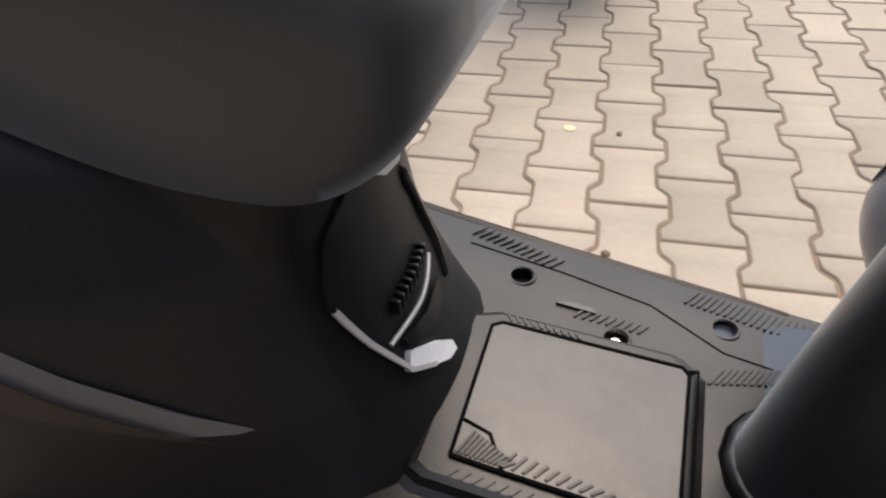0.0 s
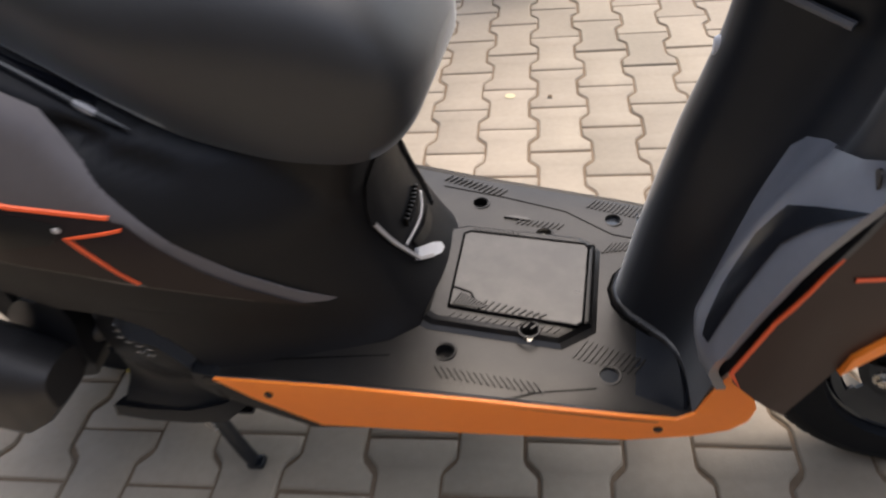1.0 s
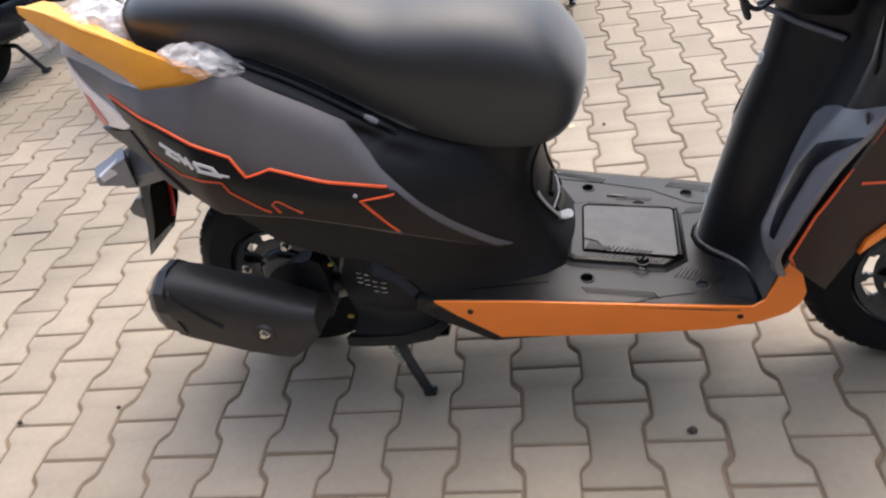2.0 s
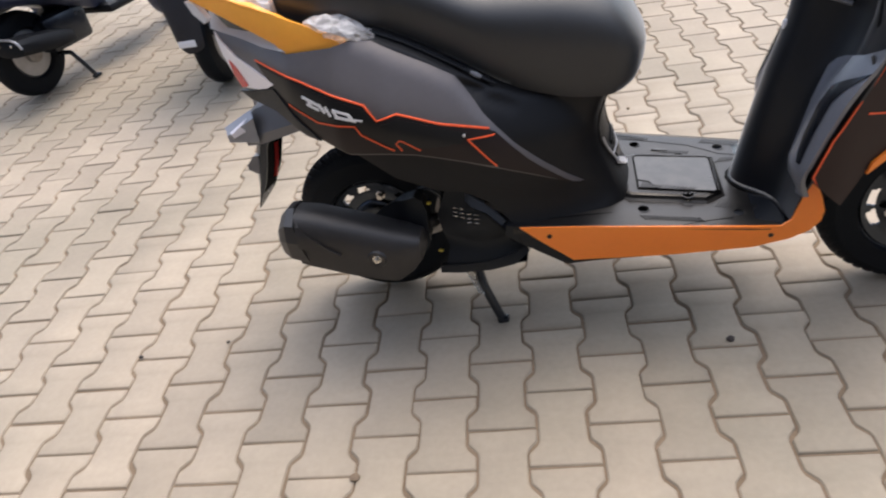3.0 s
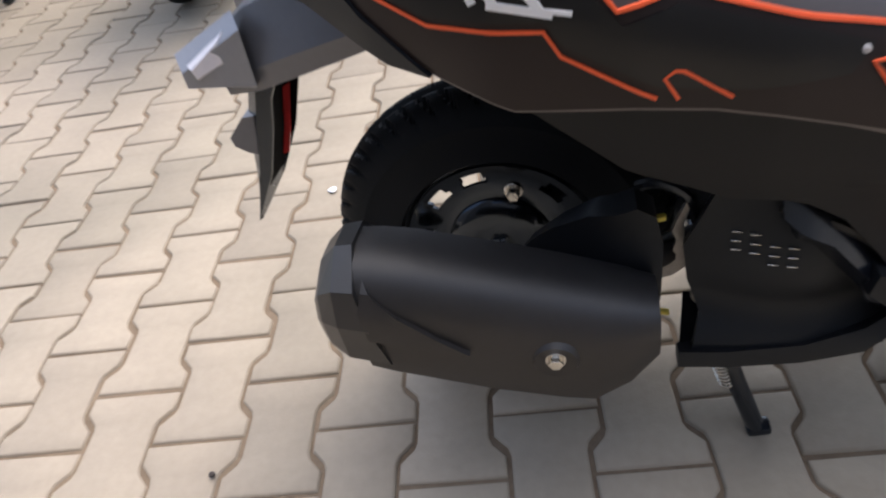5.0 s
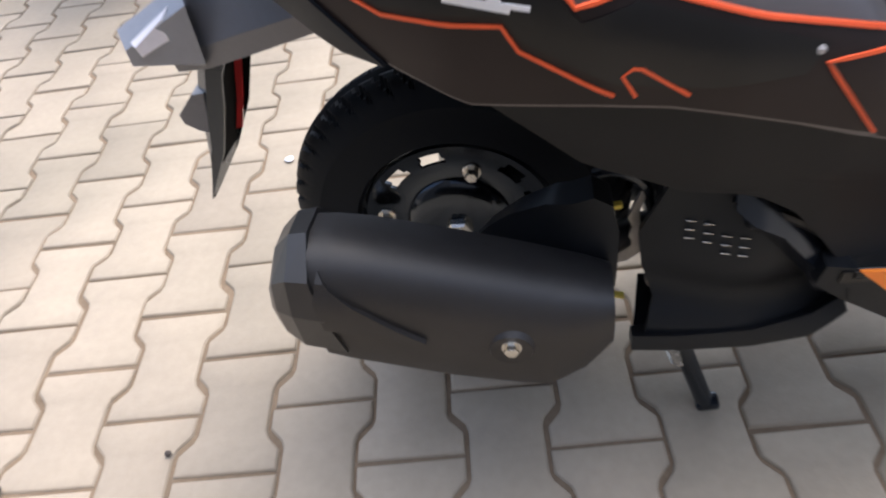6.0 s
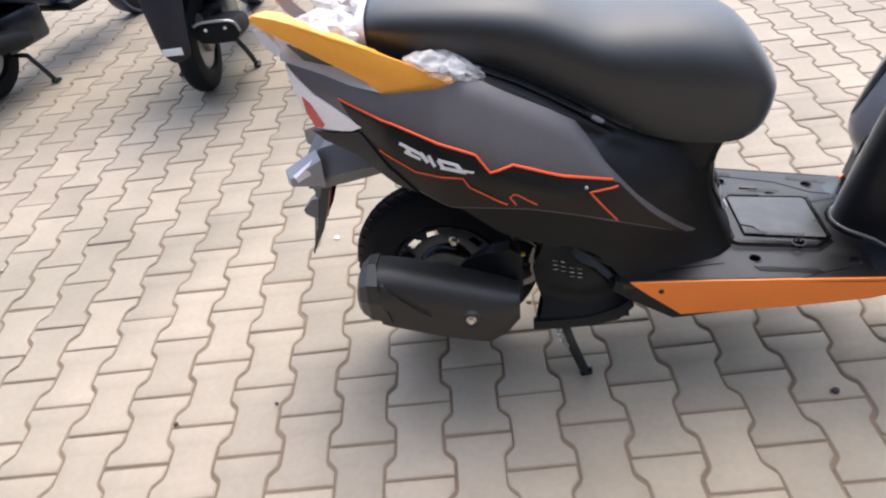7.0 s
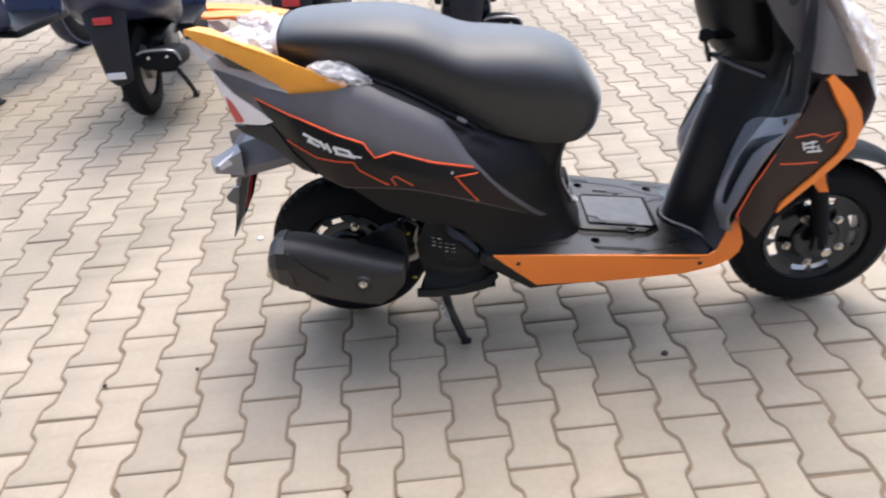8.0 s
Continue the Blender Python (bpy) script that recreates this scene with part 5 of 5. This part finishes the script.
    for x, y, z, w, h in ((-0.225, -0.165, 0.318, 0.075, 0.032), (-0.215, -0.165, 0.318, 0.090, 0.044), (-0.10, -0.165, 0.300, 0.085, 0.048), (0.06, -0.165, 0.270, 0.070, 0.046), (0.18, -0.15, 0.245, 0.035, 0.03)):
        rings.append([(x, y + w * a, z + h * b) for a, b in ((-1, -0.4), (-0.8, -0.85), (-0.3, -1), (0.3, -1), (0.8, -0.85), (1, -0.4), (1, 0.4), (0.8, 0.85), (0.3, 1), (-0.3, 1), (-0.8, 0.85), (-1, 0.4))])
    can = put("silencer", loft(rings), RUBBER, root, "matte black flattened silencer", 40)
    put("guard_rim", tube(smooth_line([(-0.222, -0.262, 0.318), (-0.226, -0.250, 0.350), (-0.228, -0.215, 0.366), (-0.228, -0.120, 0.368), (-0.226, -0.080, 0.356)]), 0.0055, 8), SILVER, can, "curved bright silencer rim")
    for y in (-0.125, -0.205):
        put("bolt", loft([[(x, y + r * math.cos(a), 0.335 + r * math.sin(a)) for a in (math.pi / 6 * k for k in range(12))] for x, r in ((-0.218, 0.008), (-0.226, 0.008), (-0.228, 0.006))]), ZINC, can)
    put("engine", box((0.22, 0.0, 0.27), (0.30, 0.26, 0.18), 0.03), SATIN, root)
    st = put("centre_stand", tube([(0.15, -0.13, 0.16), (0.15, 0.13, 0.16)], 0.012), SATIN, root)
    for s in (-1, 1):
        put("stand_leg", tube([(0.15, s * 0.13, 0.16), (0.17, s * 0.16, 0.09), (0.195, s * 0.180, 0.015)], 0.012), SATIN, st)
        put("stand_foot", box((0.20, s * 0.183, 0.009), (0.05, 0.03, 0.016), 0.005), SATIN, st)
    put("footboard", box((0.72, 0, 0.275), (0.46, 0.36, 0.05), 0.02), PLASTIC, root, "black footboard")
    rings = []
    for z, x, w in ((0.27, 0.93, 0.18), (0.45, 0.99, 0.20), (0.65, 1.06, 0.22), (0.80, 1.07, 0.17), (0.92, 1.03, 0.12)):
        rings.append([(x - 0.06, -w, z), (x - 0.03, 0, z), (x - 0.06, w, z), (x + 0.04, w * 0.8, z), (x + 0.12, 0, z), (x + 0.04, -w * 0.8, z)])
    put("leg_shield", loft(rings), colour, root, "dark front shield")
    put("handlebar", tube([(0.92, -0.34, 0.97), (0.97, -0.12, 1.0), (0.97, 0.12, 1.0), (0.92, 0.34, 0.97)], 0.015), SATIN, root)
    fw = put("front_wheel", disc((1.26, 0, 0.217), 0.11, -0.03, 0.03, 36, 0.01), SILVER, root)
    put("tyre", spin([(0.108, -0.034), (0.165, -0.048), (0.205, -0.035), (0.217, 0.0), (0.205, 0.035), (0.165, 0.048), (0.108, 0.034)], (1.26, 0, 0.217), 56), RUBBER, fw)
    put("front_mudguard", spin([(0.225, -0.05), (0.235, 0.0), (0.225, 0.05), (0.24, 0.05), (0.248, 0), (0.24, -0.05)], (1.26, 0, 0.235), 40), colour, root)
    for s in (-1, 1):
        put("fork_leg", tube([(1.26, s * 0.07, 0.217), (1.12, s * 0.06, 0.62)], 0.02), SATIN, root)
    tagged(root, "dark navy parked scooter on its centre stand", "scooter", "row of parked scooters")
    return root


first = build_parked(NAVY, SATIN)
first.matrix_basis = pose(-1.97, 1.62, 0.004, 0, 0, 7)
for x, y, turn_ in ((-3.07, 1.66, -9), (-4.0, 1.8, -6), (-1.18, 1.78, 4), (-0.39, 1.93, 0)):
    copy_thing(first, pose(x, y, 0.004, 0, 0, turn_))

# ---- unseen walls, added to close the place and shade the camera side ----
wall = part("shade_wall_south", box((0, -3.3, 2.1), (60, 0.25, 4.2), 0.02), WALLM)
tagged(wall, "unseen plain grey wall added to shade the camera side", "wall", kind="structure")


# second added wall, out of view, to darken the ground at the left
wall = part("shade_wall_west", box((-1.96, -2.02, 2.1), (0.24, 2.32, 4.2), 0.02), WALLM)
tagged(wall, "unseen plain grey return wall added to shade the left ground", "wall", kind="structure")

# plain concrete that goes on beyond the laid pavers
CONCRETE = mat("worn_concrete", (0.37, 0.335, 0.295), 0.88, vary=0.2, scale=1.5, bump=0.3, bump_scale=90, spec=0.25)
bm = bmesh.new()
for x0, x1, y0, y1 in ((-60, -7.0, -60, 60), (5.6, 60, -60, 60), (-7.0, 5.6, 10.0, 60), (-7.0, 5.6, -60, -2.5)):
    box(((x0 + x1) / 2, (y0 + y1) / 2, -0.033), (x1 - x0, y1 - y0, 0.06), 0, bm=bm)
apron = part("pavement", bm, CONCRETE)
tagged(apron, "worn beige concrete yard round the pavers", "pavement", kind="structure")

# ---- small things on the paving ----
def pebble(name, x, y, r, material, label, category, flat=0.5, seed=1):
    rng = random.Random(seed)
    bm = bmesh.new()
    bmesh.ops.create_icosphere(bm, subdivisions=2, radius=r)
    for v in bm.verts:
        v.co = Vector((v.co.x * rng.uniform(0.85, 1.2), v.co.y * rng.uniform(0.8, 1.1), v.co.z * flat + r * flat * 0.85))
    ob = part(name, bm, material)
    ob.location = (x, y, 0.0)
    return tagged(ob, label, category)


pebble("paint_splash", -0.175, 0.985, 0.013, SPLASH, "small pale yellow paint splash on a paver", "stain", 0.08, 2)
pebble("pebble", -0.067, 0.984, 0.006, SAND, "small brown pebble lying on the paving", "pebble", 0.6, 3)
pebble("pebble", -0.040, 0.575, 0.008, SAND, "brown pebble near the footboard's far edge", "pebble", 0.6, 4)
pebble("pebble", 0.097, -0.236, 0.009, TAR, "dark grit lump on a paver joint", "pebble", 0.6, 5)
pebble("pebble", -1.393, -0.304, 0.006, TAR, "dark grit speck on the paving", "pebble", 0.6, 6)
pebble("pebble", -1.162, -0.247, 0.005, TAR, "tiny dark grit speck on the paving", "pebble", 0.6, 7)
pebble("paper_scrap", -1.143, 0.41, 0.010, CHALK, "small white paper scrap on the paving", "paper", 0.25, 8)
pebble("pebble", -0.70, -0.645, 0.011, SAND, "flat chipped concrete crumb in a joint", "pebble", 0.35, 9)


# ---- pavers ----
PAVER_MESH = paver_mesh()
near_spots, far_spots = paver_spots()
for m in near_spots:
    ob = new("paver", PAVER_MESH)
    ob.parent = ground
    ob.matrix_basis = m
co = np.array([p for r in paver_rings() for p in r])
faces = [(a * 16 + i, a * 16 + (i + 1) % 16, (a + 1) * 16 + (i + 1) % 16, (a + 1) * 16 + i) for a in range(3) for i in range(16)] + [tuple(range(48, 64))]
verts, polys = [], []
for n_, m in enumerate(far_spots):
    a = np.array(m)
    verts.append(co @ a[:3, :3].T + a[:3, 3])
    polys += [tuple(64 * n_ + i for i in f) for f in faces]
me = bpy.data.meshes.new("paving")
me.from_pydata(np.concatenate(verts).tolist(), [], polys)
me.materials.append(PAVER_FAR)
paving = new("paving", me)
paving.parent = ground
tagged(paving, "beige interlocking concrete pavers", kind="stuff")
